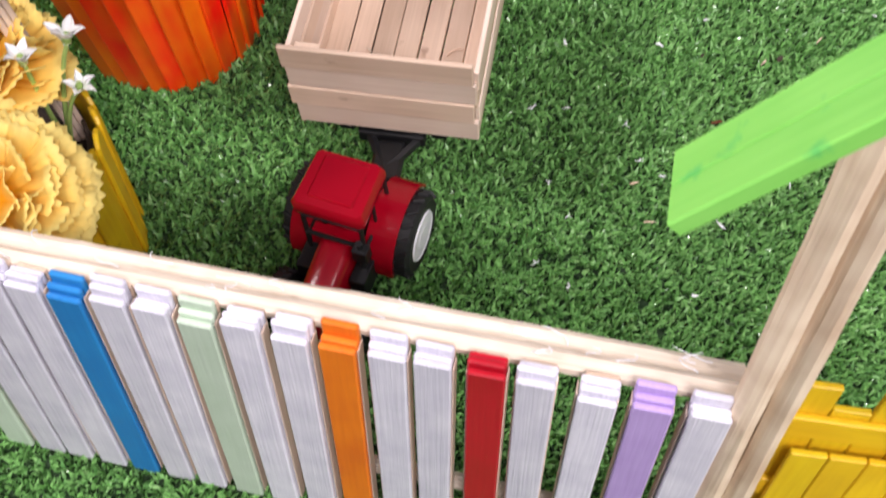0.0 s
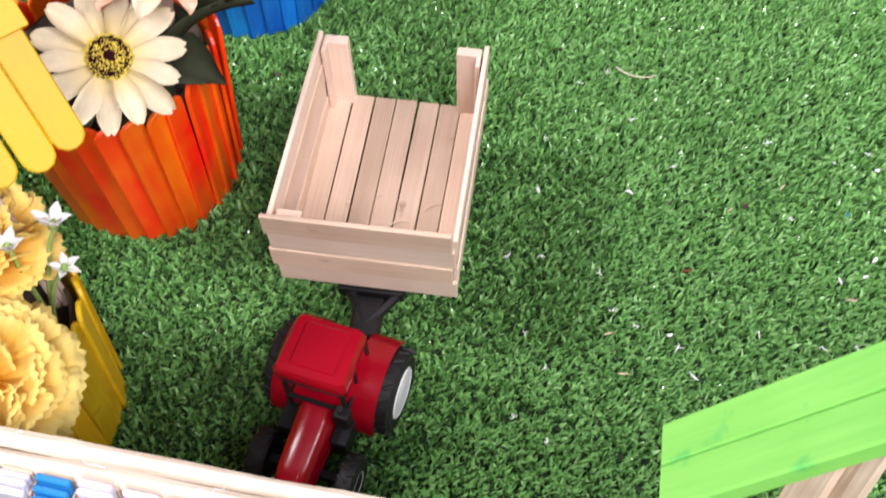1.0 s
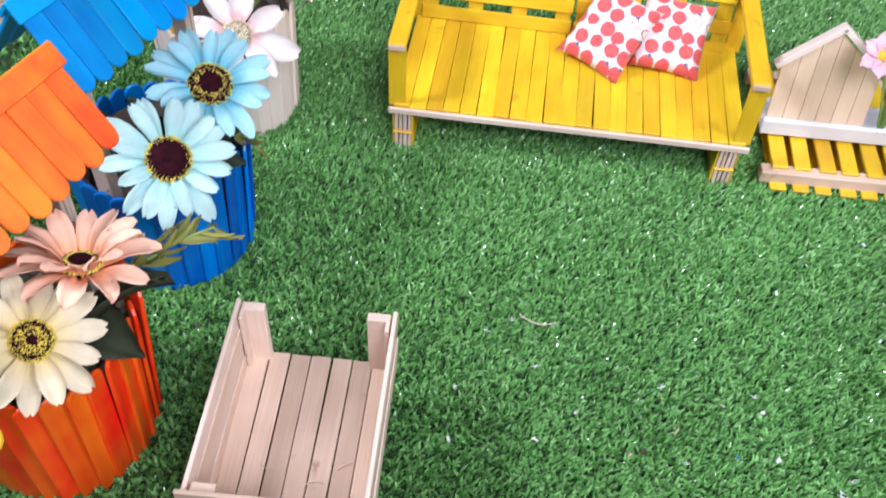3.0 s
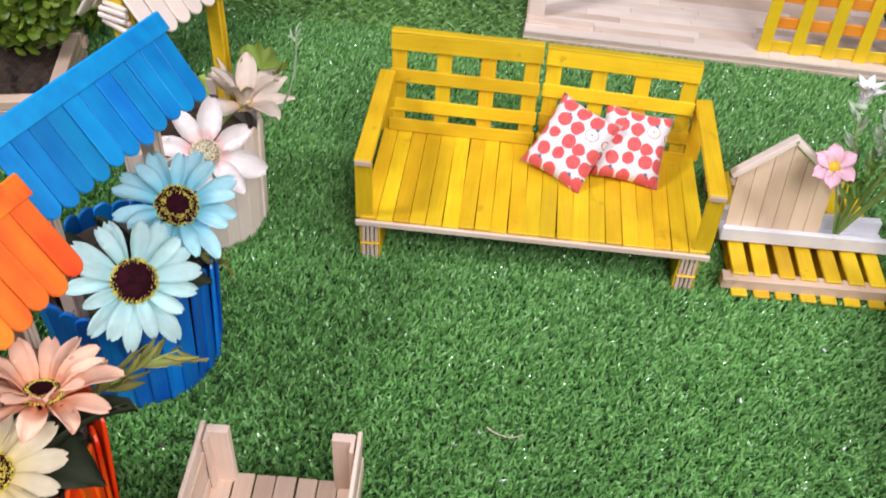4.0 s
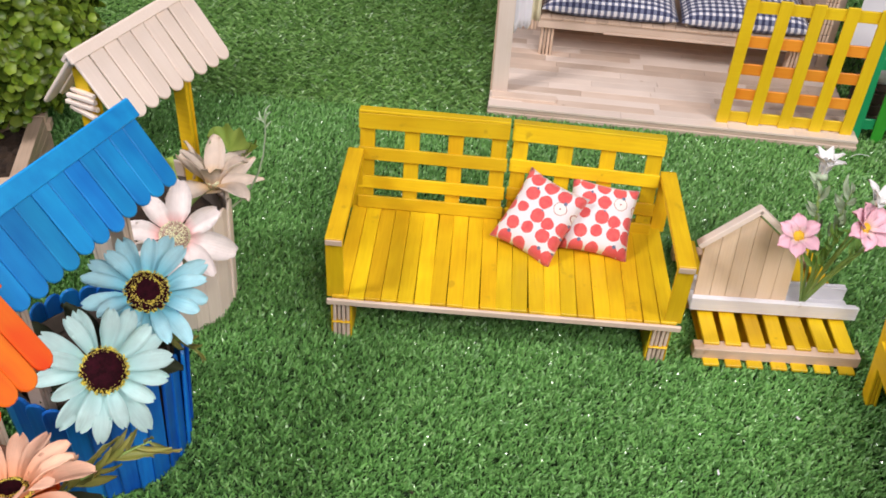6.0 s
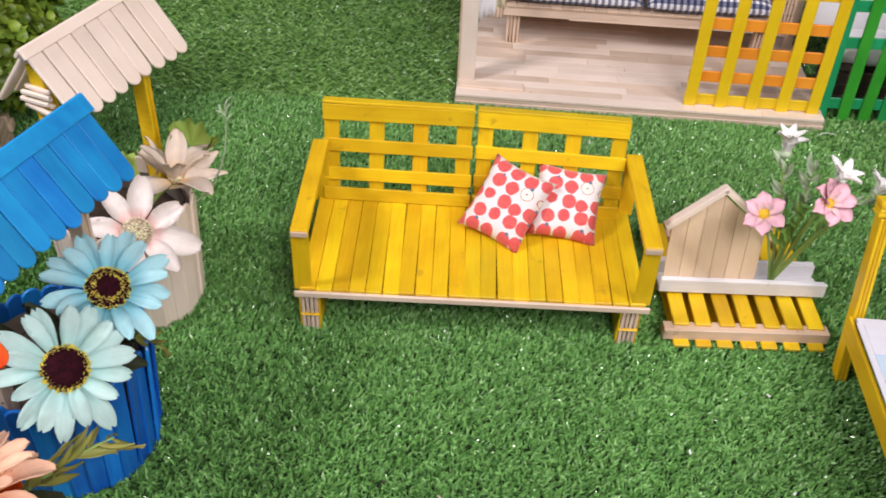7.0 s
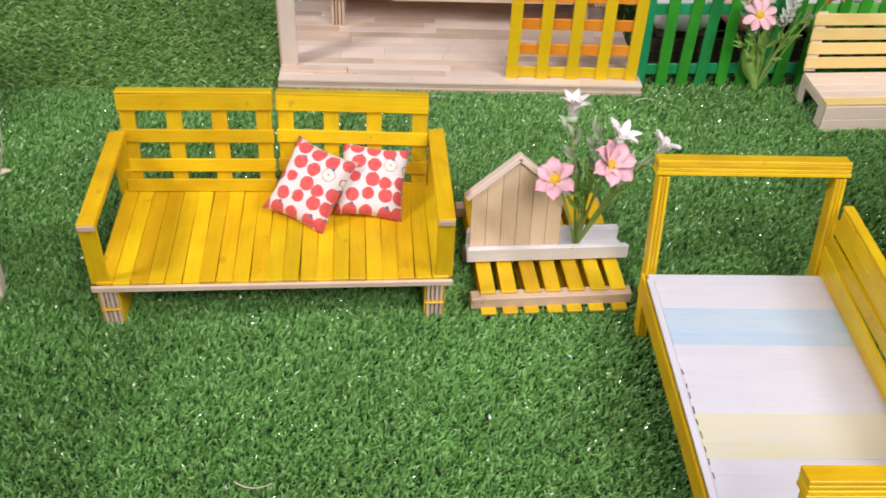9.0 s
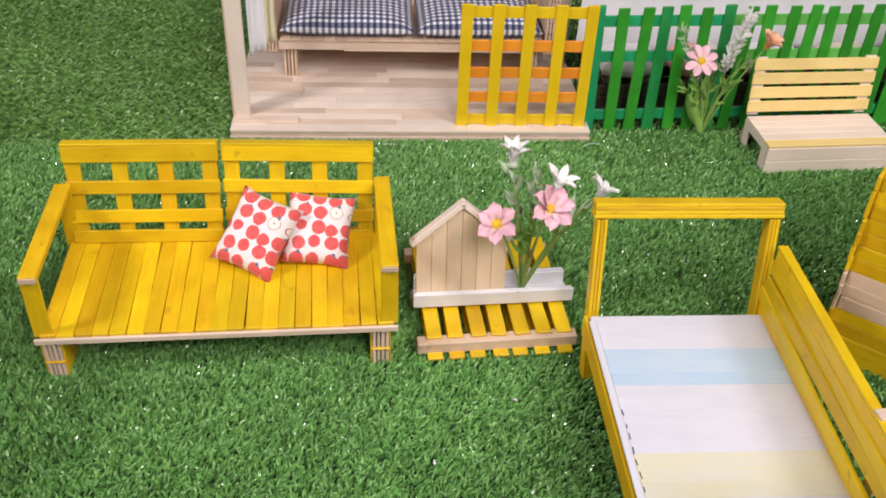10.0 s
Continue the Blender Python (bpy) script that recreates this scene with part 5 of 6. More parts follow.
# ---- lounger with the painted deck ----
def lounger():
    b = thing("day_bed", "yellow stick day bed with a striped white deck", "bed", pose(0.3320, -0.0190, 0, 0, 0, -2.6))
    wide, long = 0.1080, 0.2130
    for y, x0 in ((0.0, 0.0), (-long - 0.009, 0.0150)):
        for x in (x0 + 0.0022, wide + x0 - 0.0022):
            leg = None
            for k in range(3):
                m = pose(0, y, 0, -12.5, 0, 0) @ pose(x + (k - 1) * 0.0022, 0, (0.1060 + FLOOR) / 2, 0, 90, 0)
                if leg is None:
                    leg = sub("leg", bar(0.1040 - FLOOR, 0.0098, 0.0020, YELLOW), b, m)
                    base = m.inverted()
                else:
                    piece("leg_stick", bar(0.1040 - FLOOR, 0.0098, 0.0020, YELLOW), leg, base @ m)
        beam = sub("head_beam", bar(wide + 0.006, 0.0104, 0.0022, YELLOW), b, pose(0, y, 0, -12.5, 0, 0) @ pose(wide / 2 + x0, 0, 0.1071, 0, 0, 0))
        for k in (1, 2, 3):
            piece("beam_stick", bar(wide + 0.005, 0.0102, 0.0023, YELLOW), beam, pose(0, 0.0002 * k, 0.0023 * k))
    for x in (-0.0024, wide + 0.0024):
        piece("side_rail", bar(long + 0.010, 0.0140, 0.0022, YELLOW), b, pose(x, -long / 2, 0.0345, 90, 0, 90))
    # the second board has come loose and sags towards the foot, leaving a gap
    for z, dx, l, slip, sag in ((0.0470, -0.0044, 0.0, 0.3, 0.0), (0.0568, -0.0062, 0.004, -0.2, 1.25), (0.0664, -0.0040, 0.0, 0.6, -0.2), (0.0760, -0.0034, 0.006, -0.3, 0.0), (0.0852, -0.0030, 0.0, 0.2, 0.0)):
        piece("back_rail", bar(long + l, 0.0101, 0.0022, YELLOW), b, pose(wide + 0.0030 + dx, 0.006, z, sag, 0, 0) @ pose(0, -long / 2, 0, 88 + 3 * slip, 0.5 * slip, 90 + slip))
        if sag < 1:
            piece("back_rail", bar(long - 0.004, 0.0098, 0.0020, YELLOW), b, pose(wide + 0.0056 + dx, -long / 2 + 0.006, z + 0.0008, 88, -0.4 * slip, 90 - 0.6 * slip))
    piece("rail_stub", bar(0.0120, 0.0070, 0.0024, WOOD_PALE), b, pose(wide + 0.0062, -long * 0.60, 0.0925, 0, 0, 8), "broken end of a bare stick")
    piece("top_rail", bar(long + 0.004, 0.0060, 0.0022, YELLOW), b, pose(wide + 0.0022, -long / 2 + 0.006, 0.0912, 0, 0, 90.2))
    piece("back_brace", bar(0.0500, 0.0098, 0.0022, WOOD), b, pose(wide + 0.0100, -long * 0.62, 0.0680, 0, 90, 0), "bare wooden brace")
    tones = {3: PALE_BLUE, 4: PALE_BLUE, 5: PALE_BLUE, 11: PALE_CREAM, 12: PALE_CREAM, 13: PALE_CREAM}
    for k in range(20):
        piece("deck_board", bar(wide + 0.001, 0.00982, 0.0022, tones.get(k, WHITE_SMOOTH), 0.00004), b, pose(wide / 2, -0.0035 - k * 0.00985, 0.0428 + random.uniform(-0.0001, 0.0001), 0, 0, random.uniform(-0.2, 0.2)))
    piece("edge_strip", bar(long - 0.014, 0.0038, 0.0010, WHITE_SMOOTH, 0.0002), b, pose(-0.0004, -long / 2 + 0.003, 0.0445, 0, 0, 90), "white strip along the deck edge")
    # thin dark dashes in a row along the deck edge
    rng = random.Random(9)
    for k in range(9):
        piece("scuff_mark", bar(0.0030 + 0.0030 * rng.random(), 0.0005, 0.0003, DASH_GREY, 0.0001), b, pose(0.0026 + 0.0004 * rng.random(), -0.078 - 0.0085 * k - 0.002 * rng.random(), 0.0441, 0, 0, 90 + rng.uniform(-6, 6)), "short dark dash along the deck edge")
    part("deck_frame", box(one_box(0.0010, wide - 0.001, -0.012, -0.004, 0.0340, 0.0415), 0.0010, wide - 0.001, -long + 0.004, -long + 0.012, 0.0340, 0.0415), YELLOW, b)


DASH_GREY = surface("dark_grey_dash", (0.06, 0.06, 0.065), (0.03, 0.03, 0.03), 0.8, (300, 300, 300), 60, 0.1, 0.1)
WHITE_SMOOTH = surface("smooth_white_paint", (0.70, 0.715, 0.80), (0.64, 0.65, 0.75), 0.40, (40, 500, 500), 30, 0.012, 0.12)
PALE_BLUE = surface("pale_blue_paint", (0.44, 0.62, 0.80), (0.57, 0.68, 0.81), 0.40, (40, 500, 500), 25, 0.012, 0.12)
PALE_CREAM = surface("pale_cream_paint", (0.70, 0.68, 0.49), (0.69, 0.68, 0.61), 0.40, (40, 500, 500), 25, 0.012, 0.12)
lounger()


def log_planter():
    """Sticks stacked crosswise into a square box, yellow with a bare band."""
    p = thing("log_planter", "yellow stick planter box with a bare wooden band", "planter", pose(0.5660, -0.0020, 0, 0, 0, 48))
    half = 0.0500
    for k in range(14):
        z = FLOOR + 0.0050 + k * 0.0099
        mat = WOOD if k in (4, 5, 6) else YELLOW
        for sign in (-1, 1):
            off = random.uniform(-0.0020, 0.0020)
            piece("wall_stick", bar(0.1130, 0.0024, 0.0096, mat), p, pose(off, sign * half, z + 0.0012 * (k % 2), 0, 0, random.uniform(-0.6, 0.6)))
            off = random.uniform(-0.0020, 0.0020)
            piece("wall_stick", bar(0.0970, 0.0024, 0.0096, mat), p, pose(sign * half, off * 0.3, z, 0, 0, 90 + random.uniform(-0.6, 0.6)))
    soil = one_box(-0.0440, 0.0440, -0.0440, 0.0440, 0.0600, 0.0850)
    part("filling", soil, SOIL, p, "dark soil")


log_planter()


# ---- pale bench ----
def bench():
    b = thing("stick_bench", "pale wooden stick bench with cream yellow back slats", "bench", pose(0.5395, 0.2100, 0, 0, 0, 0.8))
    w = 0.1120
    for k in range(5):
        piece("seat_slat", bar(w, 0.0098, 0.0022, WOOD_LIFTED if k else CREAM), b, pose(w / 2, 0.0060 + k * 0.0102, 0.0215 + random.uniform(-0.0002, 0.0002)))
    for k in range(2):
        piece("front_board", bar(w, 0.0121, 0.0022, WOOD_LIFTED), b, pose(w / 2, 0.0015, FLOOR + 0.0064 + k * 0.0123, 90, 0, 0))
    for x in (0.0012, w - 0.0012):
        piece("side_rail", bar(0.0480, 0.0070, 0.0022, WOOD_LIFTED), b, pose(x, 0.0290, 0.0166, 90, 0, 90))
        piece("side_leg", bar(0.0250, 0.0098, 0.0022, WOOD_LIFTED), b, pose(x, 0.0090, (0.0200 + FLOOR) / 2, 0, 90, 0))
        piece("side_leg", bar(0.0250, 0.0098, 0.0022, WOOD_LIFTED), b, pose(x, 0.0480, (0.0200 + FLOOR) / 2, 0, 90, 0))
    for x in (0.0065, w - 0.0065):
        piece("back_post", bar(0.0520, 0.0098, 0.0022, WOOD_LIFTED), b, pose(x, 0.0600, 0.0475, -8, 0, 0) @ pose(0, 0, 0, 90, 90, 0))
    for k in range(4):
        z = 0.0300 + k * 0.0125
        piece("back_slat", bar(w, 0.0098, 0.0020, CREAM), b, pose(w / 2, 0.0555 + (z - 0.0300) * 0.14, z, -8, 0, 0) @ pose(0, 0, 0, 90, 0, 0))
    piece("back_foot", bar(w, 0.0100, 0.0022, WOOD), b, pose(w / 2, 0.0560, FLOOR + 0.0060, 90, 0, 0))


bench()


# ---- porch house ----
def porch():
    p = thing("porch_house", "bare wooden stick porch with a plank deck", "toy house", pose(0.0910, 0.2815, 0, 0, 0, -2.6))
    wide, deep, top = 0.3120, 0.2300, 0.0064
    part("base", box(one_box(0.0, wide, 0.0, deep, FLOOR, 0.0006), 0.0012, wide - 0.0010, 0.0010, deep, 0.0007, 0.0042), WOOD_PALE, p)
    rng = random.Random(11)
    rows = int(deep / 0.0100)
    for r in range(rows):
        x = 0.0005 - rng.uniform(0.0, 0.09) * (r > 0)
        while x < wide:
            l = rng.choice((0.0560, 0.0900, 0.1130))
            x0, x1 = max(x, 0.0005), min(x + l, wide - 0.0005)
            if x1 - x0 > 0.006:
                piece("deck_plank", bar(round(x1 - x0 - 0.0002, 4), 0.0098, 0.0021, WOOD_PALE if rng.random() < 0.3 else WOOD_LIFTED, 0.00012), p, pose((x0 + x1) / 2, 0.0052 + r * 0.0100, top - 0.0010 + rng.uniform(-0.0001, 0.0002)))
            x += l
    piece("sill", bar(0.0560, 0.0098, 0.0021, WOOD_PALE), p, pose(0.0300, 0.0170, top + 0.0013), "short stick on the deck")
    # corner post and the left side
    for k in range(2):
        piece("corner_post", bar(0.1500, 0.0135, 0.0021, WOOD_LIFTED), p, pose(0.0085, 0.0260 + 0.0022 * k, top + 0.0750, 90, 90, 0))
    piece("side_strip", bar(0.1500, 0.0098, 0.0021, WOOD), p, pose(0.0012, 0.0310, top + 0.0750, 0, 90, 0))
    part("back_wall", one_box(0.0, wide, deep, deep + 0.003, 0.0, 0.1500), WOOD, p)
    piece("corner_post", bar(0.1500, 0.0098, 0.0021, WOOD_PALE), p, pose(wide - 0.0080, 0.1300, top + 0.0750, 90, 90, 0))
    piece("corner_post", bar(0.1500, 0.0098, 0.0021, WOOD_PALE), p, pose(wide - 0.0500, 0.1900, top + 0.0750, 90, 90, 0))
    g = None
    gx, gy = 0.1940, 0.0105
    for k in range(5):
        m = pose(gx + 0.0050 + k * 0.0258, gy, top + 0.0555, 90, 90, 0)
        if g is None:
            g = sub("trellis", bar(0.1120, 0.0098, 0.0020, TRELLIS), p, Matrix(), m)
        else:
            piece("upright", bar(0.1120, 0.0098, 0.0020, TRELLIS), g, m)
    for z, mat, l in ((0.0055, TRELLIS, 0.1130), (0.0270, ORANGE_PALE, 0.1130), (0.0500, ORANGE_PALE, 0.1130), (0.0745, ORANGE_PALE, 0.1130), (0.1040, TRELLIS, 0.1130)):
        piece("cross_rail", bar(l, 0.0098, 0.0020, mat), g, pose(gx + 0.0566, gy + 0.0022, top + z, 90, 0, 0))
    return p


def porch_sofa():
    s = thing("porch_sofa", "bare wooden stick sofa on the porch deck", "sofa", pose(0.1310, 0.3750, 0.0066, 0, 0, -2.6))
    w, d = 0.2450, 0.0950
    for k in range(24):
        piece("seat_slat", bar(d, 0.0098, 0.0022, WOOD), s, pose(0.0070 + k * 0.0101, d / 2, 0.0390, 0, 0, 90))
    for y in (0.0015, d - 0.002):
        part("front_rail", box(one_box(0.0, w, y, y + 0.0022, 0.0290, 0.0378), 0.06, w - 0.02, y - 0.0016, y, 0.0285, 0.0305), WOOD_PALE, s)
    for x in (0.0040, w - 0.0160):
        for y in (0.0060, d - 0.0160):
            leg = part("leg", one_box(x - 0.0008, x + 0.0128, y, y + 0.012, 0.0276, 0.0289), WOOD, s)
            for k in range(4):
                piece("leg_stick", bar(0.0276, 0.0120, 0.0023, WOOD), leg, pose(x + k * 0.0032 + 0.0012, y + 0.006, 0.0138, 0, 90, 0))
    for x in (-0.0120, w):
        arm = part("arm", one_box(x - 0.0006, x + 0.0122, 0.0, d, 0.0885, 0.0905), WOOD, s)
        for tier in range(6):
            for k in range(4):
                piece("arm_stick", bar(d, 0.0096, 0.0023, WOOD), arm, pose(x + k * 0.0030 + 0.0012, d / 2, 0.0320 + tier * 0.0102, 90, 0, 90))
    part("backrest", one_box(0.0, w, d, d + 0.004, 0.0270, 0.0970), WOOD, s)


def cushion(x, y, z, lx, ly, seed, rz, label):
    ob = new("cushion", pillow_mesh("cushion", GINGHAM, lx, ly, 0.022, ears=0.05, seed=seed))
    ob.matrix_world = pose(x, y, z, 4, 0, rz)
    tagged(ob, label, "cushion", "gingham cushions on the porch sofa")


def hanging_cloth(label, x0, x1, y, z0, z1, mat, folds, seed, deep=0.004, hem=0.006):
    """A cloth that hangs in folds, with an uneven hem and some thickness."""
    rng = random.Random(seed)
    n, m = 28, 10
    verts, faces = [], []
    for side in (0, 1):
        for j in range(m + 1):
            for i in range(n + 1):
                u, v = i / n, j / m
                low = z0 + hem * noise.noise((u * 4 + seed, 0.3, 0.1)) + hem * u
                fold = deep * (0.4 + 0.8 * v) * math.sin(u * folds * 2 * math.pi + 1.2 * v + seed)
                verts.append((x0 + (x1 - x0) * u, y + fold + side * 0.0007, z1 + (low - z1) * v))
    k = (n + 1) * (m + 1)
    for side in (0, 1):
        for j in range(m):
            for i in range(n):
                q = [side * k + j * (n + 1) + i, side * k + j * (n + 1) + i + 1, side * k + (j + 1) * (n + 1) + i + 1, side * k + (j + 1) * (n + 1) + i]
                faces.append(tuple(q[::-1] if side else q))
    for i in range(n):
        for j in (0, m):
            a = j * (n + 1) + i
            faces.append((a, a + 1, k + a + 1, k + a))
    ob = new("hanging_cloth", mesh("hanging_cloth", verts, faces, mat, smooth=True))
    return tagged(ob, label, "cloth", "hanging cloths")


porch()
porch_sofa()
cushion(0.1960, 0.4080, 0.0575, 0.122, 0.075, 2.0, -2.6, "flat navy and white gingham seat cushion")
cushion(0.3160, 0.4020, 0.0575, 0.116, 0.075, 9.0, -1.0, "flat navy and white gingham seat cushion")
hanging_cloth("white curtain hanging beside the porch post", 0.1080, 0.1230, 0.3450, 0.0460, 0.1600, SHEET, 1.5, 1, 0.0014)
hanging_cloth("cream curtain hanging beside the porch post", 0.1210, 0.1310, 0.3480, 0.0500, 0.1600, SHEET_WARM, 1.2, 4, 0.0014)


# ---- green fence and what stands by it ----
def green_fence():
    f = thing("green_fence", "fence of green painted craft sticks in two shades", "fence", pose(0.3980, 0.2860, 0, 0, 0, 0.6))
    rng = random.Random(8)
    xs = [0.0055 + k * 0.0185 for k in range(19)]
    for k, x in enumerate(xs):
        mat = GREEN_B if k == 0 else GREEN_C if k in (3, 6) else GREEN_A
        piece("slat", bar(0.1170, 0.0098 if k != 15 else 0.0160, 0.0020, mat), f, pose(x + rng.uniform(-0.002, 0.002), 0, FLOOR + 0.0595 + rng.uniform(-0.001, 0.002), 0, rng.uniform(-2.2, 2.2), 0) @ pose(0, 0, 0, 90, 90, 0))
    for z, mat in ((0.0120, GREEN_B), (0.0680, GREEN_PALE), (0.1000, GREEN_PALE)):
        for k in range(3):
            piece("rail", bar(0.1130, 0.0098, 0.0020, mat if k or z < 0.05 else GREEN_B), f, pose(0.0570 + k * 0.1135, 0.0023, z, 90, 0, 0))


# a dark brown box that fills the low gap behind the slats
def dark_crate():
    c = thing("stick_crate", "dark brown stick crate behind the green fence", "crate", pose(0.4150, 0.3120, 0, 0, 0, 0.5))
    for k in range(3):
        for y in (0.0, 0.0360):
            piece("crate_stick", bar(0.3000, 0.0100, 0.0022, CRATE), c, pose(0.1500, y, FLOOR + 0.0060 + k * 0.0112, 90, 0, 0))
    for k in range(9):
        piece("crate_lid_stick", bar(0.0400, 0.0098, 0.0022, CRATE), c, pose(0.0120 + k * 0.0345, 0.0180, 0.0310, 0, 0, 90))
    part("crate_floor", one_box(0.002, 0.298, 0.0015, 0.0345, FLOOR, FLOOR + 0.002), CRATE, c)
    for k, (x, mat) in enumerate(((0.030, SHEET), (0.095, P_BLUSH), (0.165, SHEET), (0.235, SHEET_WARM))):
        ob = new("folded_cloth", pillow_mesh("folded_cloth", mat, 0.055, 0.030, 0.026, ears=0.1, seed=k * 3.0, wrinkle=0.004))
        ob.matrix_world = pose(0.4150 + x, 0.3300, 0.0440, 8, 0, 10 * (k % 2))
        tagged(ob, "crumpled pale folded cloth on the dark crate", "cloth", "folded cloths on the crate")


CRATE = surface("dark_brown_stick", (0.07, 0.05, 0.035), (0.035, 0.025, 0.018), 0.6, (40, 700, 700), 50, 0.2, 0.3)
green_fence()
hanging_cloth("grey-white sheet hung behind the green fence", 0.4050, 0.7600, 0.3600, 0.0300, 0.1150, SHEET, 7.0, 6, 0.004, 0.014)
dark_crate()
B = (0.5060, 0.2760, -0.003)
starry("pink cloth cosmos by the green fence", B, (0.4870, 0.2640, 0.0740), 0.0140, 8, P_PINK, 60, core=0.27, open_=12, width=0.50, point=3.4, way=(-0.05, -0.75, 0.65))
starry("faded peach flower by the green fence", B, (0.5390, 0.2600, 0.0880), 0.0150, 6, P_PEACH, 61, open_=55, way=(0.3, -0.2, 0.9))
spray("white heather sprig by the green fence", B, (0.5240, 0.2680, 0.1140), 80, 0.0120, P_WHITE, 62, width=0.40, start=0.45, spread=55)
spray("white heather sprig by the green fence", B, (0.4680, 0.2690, 0.1000), 44, 0.0110, LEAF_GREY, 63, width=0.30, start=0.4, spread=55)
for k, tip in enumerate(((0.5000, 0.2650, 0.0700), (0.4850, 0.2680, 0.0620), (0.5280, 0.2640, 0.0760), (0.5150, 0.2580, 0.0600), (0.4760, 0.2700, 0.0500))):
    spray("green cloth leaves on a thin stem by the fence", B, tip, 8, 0.0160, LEAF_GREEN, 64 + k, width=0.26, start=0.35)


big_leaf("broad bright green cloth leaf by the fence", (0.5050, 0.2740, 0.0), (-0.08, -0.05, 0.95), 0.062, 0.016, LEAF_GREEN, 80, lift=0.05)
big_leaf("broad bright green cloth leaf by the fence", (0.5060, 0.2740, 0.0), (-0.45, -0.05, 0.85), 0.046, 0.013, LEAF_GREEN, 70, lift=0.05)


# ---- hedge ball in its box ----
def hedge(x, y, z, r, count, seed):
    h = thing("topiary_ball", "plastic boxwood ball of small round green leaves", "topiary", pose(x, y, 0))
    rng = np.random.default_rng(seed)
    verts, faces = [], []
    for _ in range(count):
        d = rng.normal(size=3)
        d /= np.linalg.norm(d)
        lump = 1 + 0.16 * noise.noise(Vector(d) * 3.0) + 0.08 * noise.noise(Vector(d) * 8.0)
        p = Vector(d) * r * lump * rng.uniform(0.66, 1.04)
        p.z = p.z * 1.1 + z
        if p.z < 0.004:
            continue
        out = (Vector(d) * 0.8 + Vector(rng.normal(size=3)) * 0.35 + Vector((0, 0, 0.35))).normalized()
        m = facing(p, out, rng.uniform(0, 360))
        s = rng.uniform(0.0052, 0.0086)
        for lobe in range(3):
            a = lobe * 2.1
            k = len(verts)
            c = m @ Vector((0.9 * s * math.cos(a), 0.9 * s * math.sin(a), 0.1 * s))
            verts.append(c + m.to_3x3() @ Vector((0, 0, -0.25 * s)))
            for i in range(6):
                b = i * math.pi / 3
                verts.append(m @ Vector((0.9 * s * math.cos(a) + 0.62 * s * math.cos(b), 0.9 * s * math.sin(a) + 0.62 * s * math.sin(b), 0.22 * s * rng.uniform(0.4, 1.4))))
            faces += [(k, k + 1 + i, k + 1 + (i + 1) % 6) for i in range(6)]
    piece("foliage", mesh("foliage", verts, faces, BOX_LEAF, smooth=True), h)["kind"] = "stuff"
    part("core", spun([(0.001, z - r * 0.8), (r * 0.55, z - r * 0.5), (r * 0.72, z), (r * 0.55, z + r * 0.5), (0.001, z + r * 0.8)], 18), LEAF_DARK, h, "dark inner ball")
    part("stalk", tube([(0, 0, 0.004), (0.001, 0, z - r * 0.6)], 0.004), SOIL, h)


def soil_box():
    b = thing("soil_box", "low weathered stick box filled with dark soil", "planter box", pose(-0.2900, 0.1230, 0, 0, 0, 12))
    for k in range(5):
        z = FLOOR + 0.0040 + k * 0.0070
        for sign in (-1, 1):
            piece("box_stick", bar(0.1130, 0.0098, 0.0066, WOOD), b, pose(random.uniform(-0.002, 0.002), sign * 0.0450, z, 0, 0, random.uniform(-1, 1)))
            piece("box_stick", bar(0.0790, 0.0098, 0.0066, WOOD), b, pose(sign * 0.0500, 0, z, 0, 0, 90 + random.uniform(-1, 1)))
    bm = bmesh.new()
    bmesh.ops.create_grid(bm, x_segments=30, y_segments=26, size=1.0, matrix=Matrix.Diagonal((0.0445, 0.0395, 1, 1)))
    for v in bm.verts:
        v.co.z = 0.0200 + 0.006 * noise.noise(v.co * 90) + 0.003 * noise.noise(v.co * 300)
    part("soil", bm, SOIL, b, "lumpy dark soil")


soil_box()
hedge(-0.2830, 0.1970, 0.1080, 0.0760, 4300, 5)


# ---- litter on the turf ----
DRY = surface("rust_leaf", (0.26, 0.07, 0.035), (0.16, 0.045, 0.025), 0.7, (300, 300, 300), 90, 0.1, 0.3)


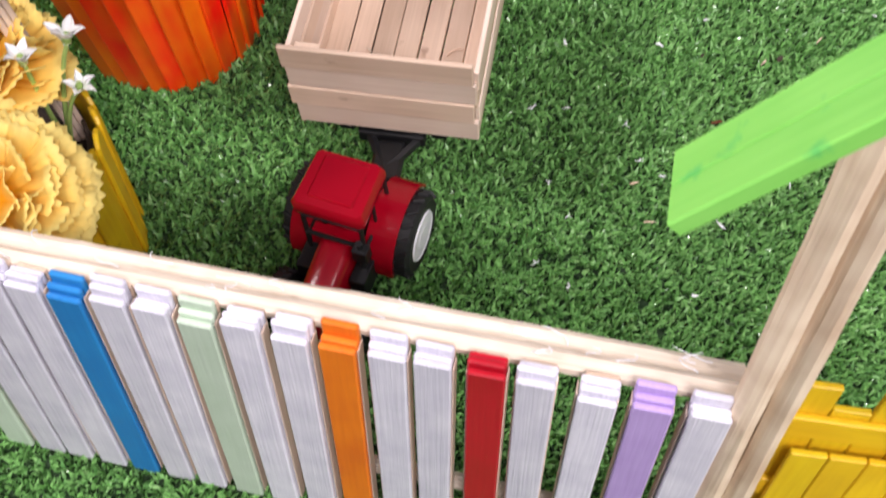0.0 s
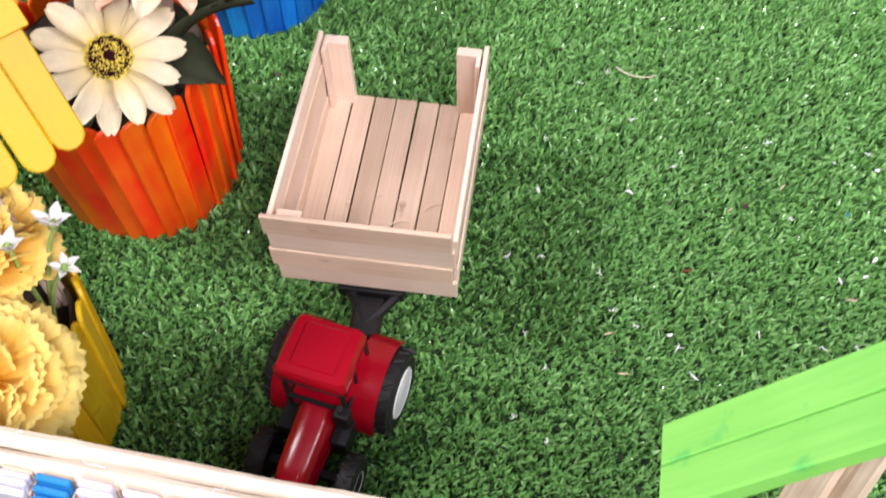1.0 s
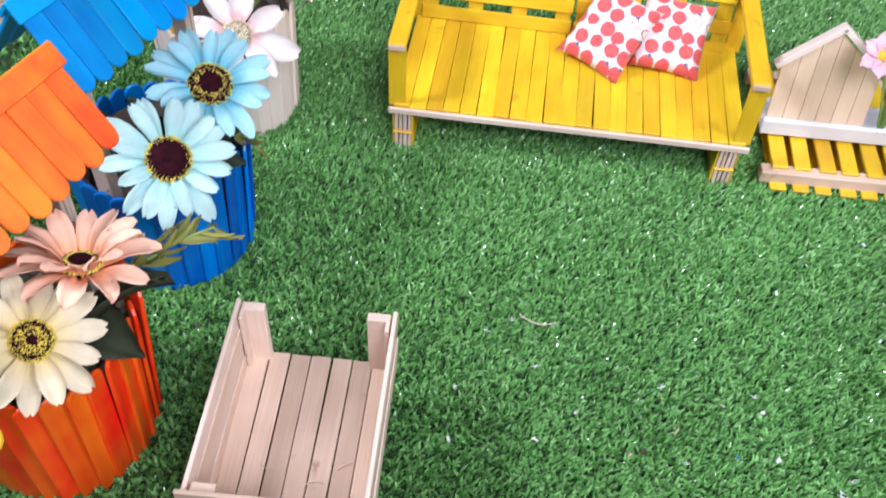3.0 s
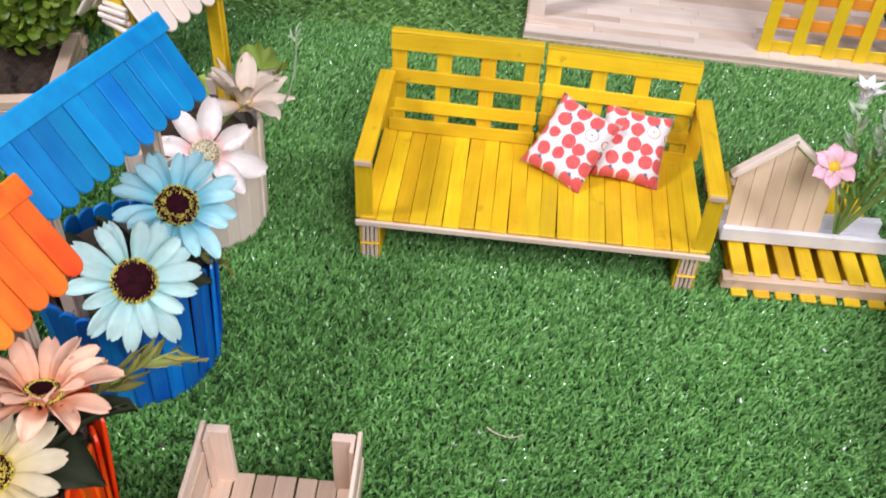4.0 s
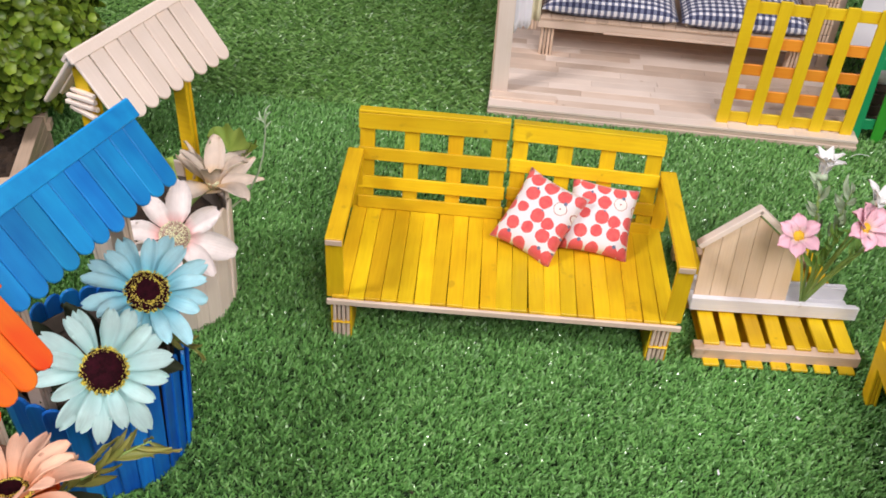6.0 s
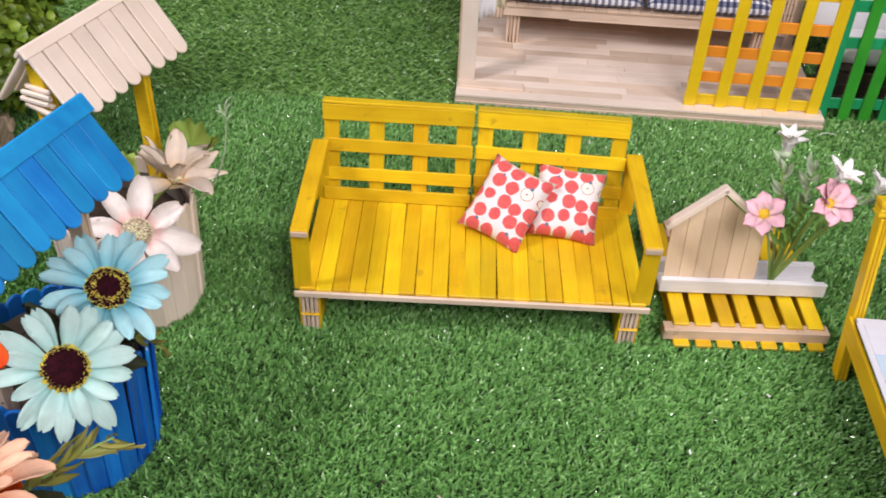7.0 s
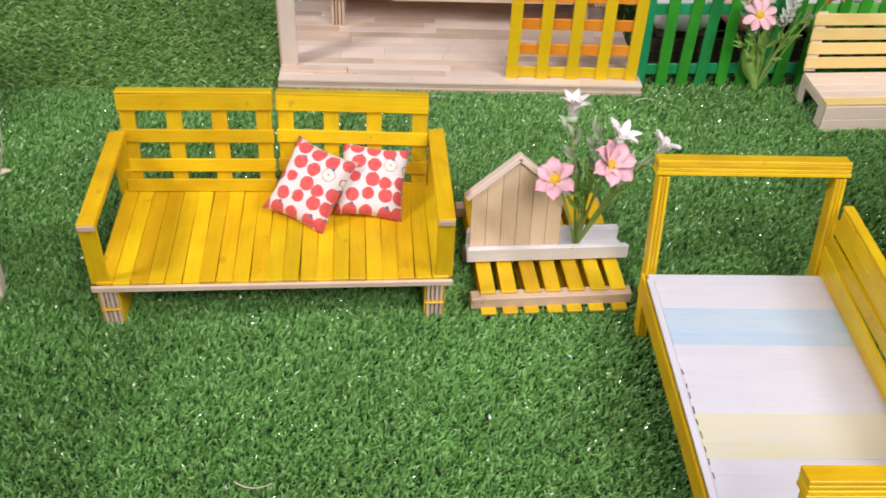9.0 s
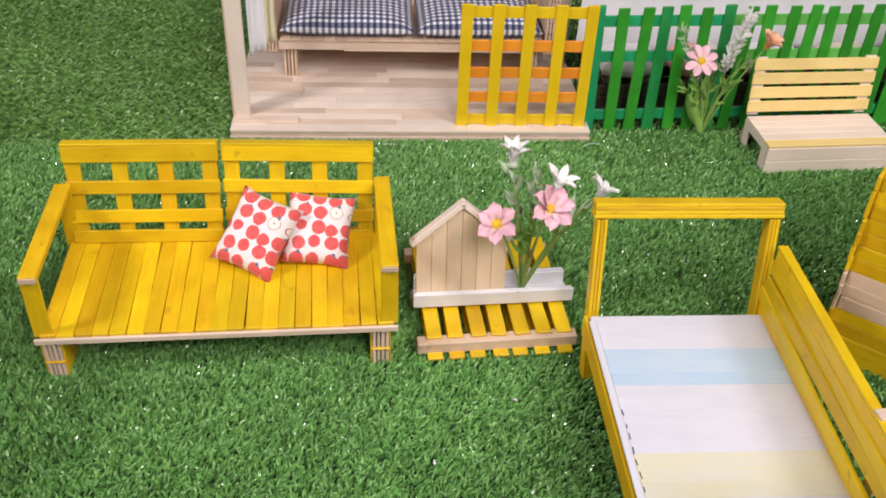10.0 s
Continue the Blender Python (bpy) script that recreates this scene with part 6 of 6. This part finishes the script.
def litter():
    bits = [("paper_scrap", (0.197, -0.167), WHITE), ("paper_scrap", (0.217, -0.168), WHITE), ("paper_scrap", (0.214, -0.218), WHITE), ("paper_scrap", (0.283, -0.113), WHITE), ("blue_scrap", (0.203, -0.195), BLUE_ROOF), ("dry_leaf", (0.134, -0.238), DRY), ("dry_leaf", (0.063, -0.119), SOIL), ("paper_scrap", (0.133, -0.321), WHITE), ("wood_chip", (0.174, -0.186), WOOD), ("wood_chip", (0.112, -0.292), WOOD), ("paper_scrap", (0.140, -0.288), WHITE), ("paper_scrap", (0.199, -0.231), WHITE), ("paper_scrap", (0.210, -0.227), WHITE), ("paper_scrap", (0.222, -0.194), WHITE), ("wood_chip", (0.239, -0.181), WOOD), ("dry_leaf", (0.158, -0.199), CRATE), ("dry_leaf", (0.125, -0.203), CRATE), ("wood_chip", (0.203, -0.240), WOOD), ("paper_scrap", (0.129, -0.271), WHITE), ("wood_chip", (0.103, -0.275), WOOD), ("wood_chip", (0.151, -0.203), WOOD), ("dry_leaf", (0.048, -0.153), CRATE), ("dry_leaf", (-0.074, -0.161), CRATE), ("paper_scrap", (0.231, -0.088), WHITE), ("paper_scrap", (0.285, -0.043), WHITE), ("paper_scrap", (0.064, -0.207), WHITE), ("paper_scrap", (0.106, -0.201), WHITE), ("paper_scrap", (0.407, 0.096), WHITE)]
    rng = random.Random(4)
    for name, (x, y), mat in bits:
        long = name == "wood_chip"
        l, w = (0.0060, 0.0009) if long else (0.0040 * rng.uniform(0.7, 1.2), 0.0021 * rng.uniform(0.5, 1.2))
        bm = bmesh.new()
        top = []
        for i in range(6):
            a = i * math.pi / 3
            k = rng.uniform(0.35, 1.2)
            top.append((l / 2 * k * math.cos(a), w / 2 * k * math.sin(a), 0.0005 * rng.uniform(-1, 1)))
        u = [bm.verts.new((p[0], p[1], p[2] + 0.0003)) for p in top]
        d = [bm.verts.new((p[0], p[1], p[2] - 0.0003)) for p in top]
        bm.faces.new(u)
        bm.faces.new(d[::-1])
        for i in range(6):
            bm.faces.new((u[i], u[(i + 1) % 6], d[(i + 1) % 6], d[i]))
        ob = new(name, from_bm(name, bm, mat))
        ob.matrix_world = pose(x, y, 0.0012, rng.uniform(-15, 15), rng.uniform(-15, 15), rng.uniform(0, 180))
        tagged(ob, {"paper_scrap": "tiny white paper scrap lying on the turf", "blue_scrap": "tiny blue plastic scrap lying on the turf", "dry_leaf": "small brown leaf fragment lying on the turf", "wood_chip": "thin wood splinter lying on the turf"}[name], "litter", "litter on the turf")
    straw = new("straw", from_bm("straw", tube(bent((0.092, -0.126, 0.0012), (0.112, -0.129, 0.0022), (0.0, -0.004, 0.0005)), 0.0004, 0.0003, 5), BAMBOO))
    tagged(straw, "thin dry straw lying on the turf", "straw", "litter on the turf")

    for name, label, mat, x, y, z, l, bow, turn in STRAWS:
        ob = new(name, from_bm(name, tube(bent((-l / 2, 0, 0), (l / 2, 0, 0.0006), (0, bow, 0.0003)), 0.0003, 0.0002, 5), mat))
        ob.matrix_world = pose(x, y, z, 0, 0, turn)
        tagged(ob, label, "shaving" if name == "wood_shaving" else "thread", "litter on the turf")


def lint():
    """Small tufts of white fluff caught in the blades."""
    rng = random.Random(17)
    for _ in range(34):
        x, y = rng.uniform(0.055, 0.27), rng.uniform(-0.33, -0.12)
        bm = bmesh.new()
        for _ in range(rng.randint(3, 6)):
            a, l = rng.uniform(0, 6.28), rng.uniform(0.0010, 0.0026)
            tube(bent((0, 0, 0), (l * math.cos(a), l * math.sin(a), rng.uniform(0, 0.0008)), (rng.uniform(-0.0006, 0.0006), rng.uniform(-0.0006, 0.0006), 0.0003), 4), 0.00022, 0.00010, 4, bm)
        ob = new("lint", from_bm("lint", bm, WHITE))
        ob.matrix_world = Matrix.Translation((x, y, 0.0003))
        tagged(ob, "tiny tuft of white lint caught in the turf", "lint", "litter on the turf")


STRAWS = [
    ("wood_shaving", "curled wood shaving on the trailer floor", BAMBOO, 0.0120, -0.2560, 0.0304, 0.010, 0.0020, 10),
    ("wood_shaving", "curled wood shaving on the trailer floor", BAMBOO, -0.0100, -0.2500, 0.0304, 0.007, -0.0015, -20),
    ("wood_shaving", "curled wood shaving on the trailer floor", WOOD, 0.0230, -0.2450, 0.0304, 0.008, 0.0010, 35),
    ("thread", "loose white thread lying on the turf", WHITE, 0.4010, 0.2520, 0.0015, 0.016, 0.0030, 4),
    ("thread", "loose white thread lying on the turf", WHITE, 0.2260, 0.2600, 0.0015, 0.011, 0.0010, -8),
]
litter()
lint()
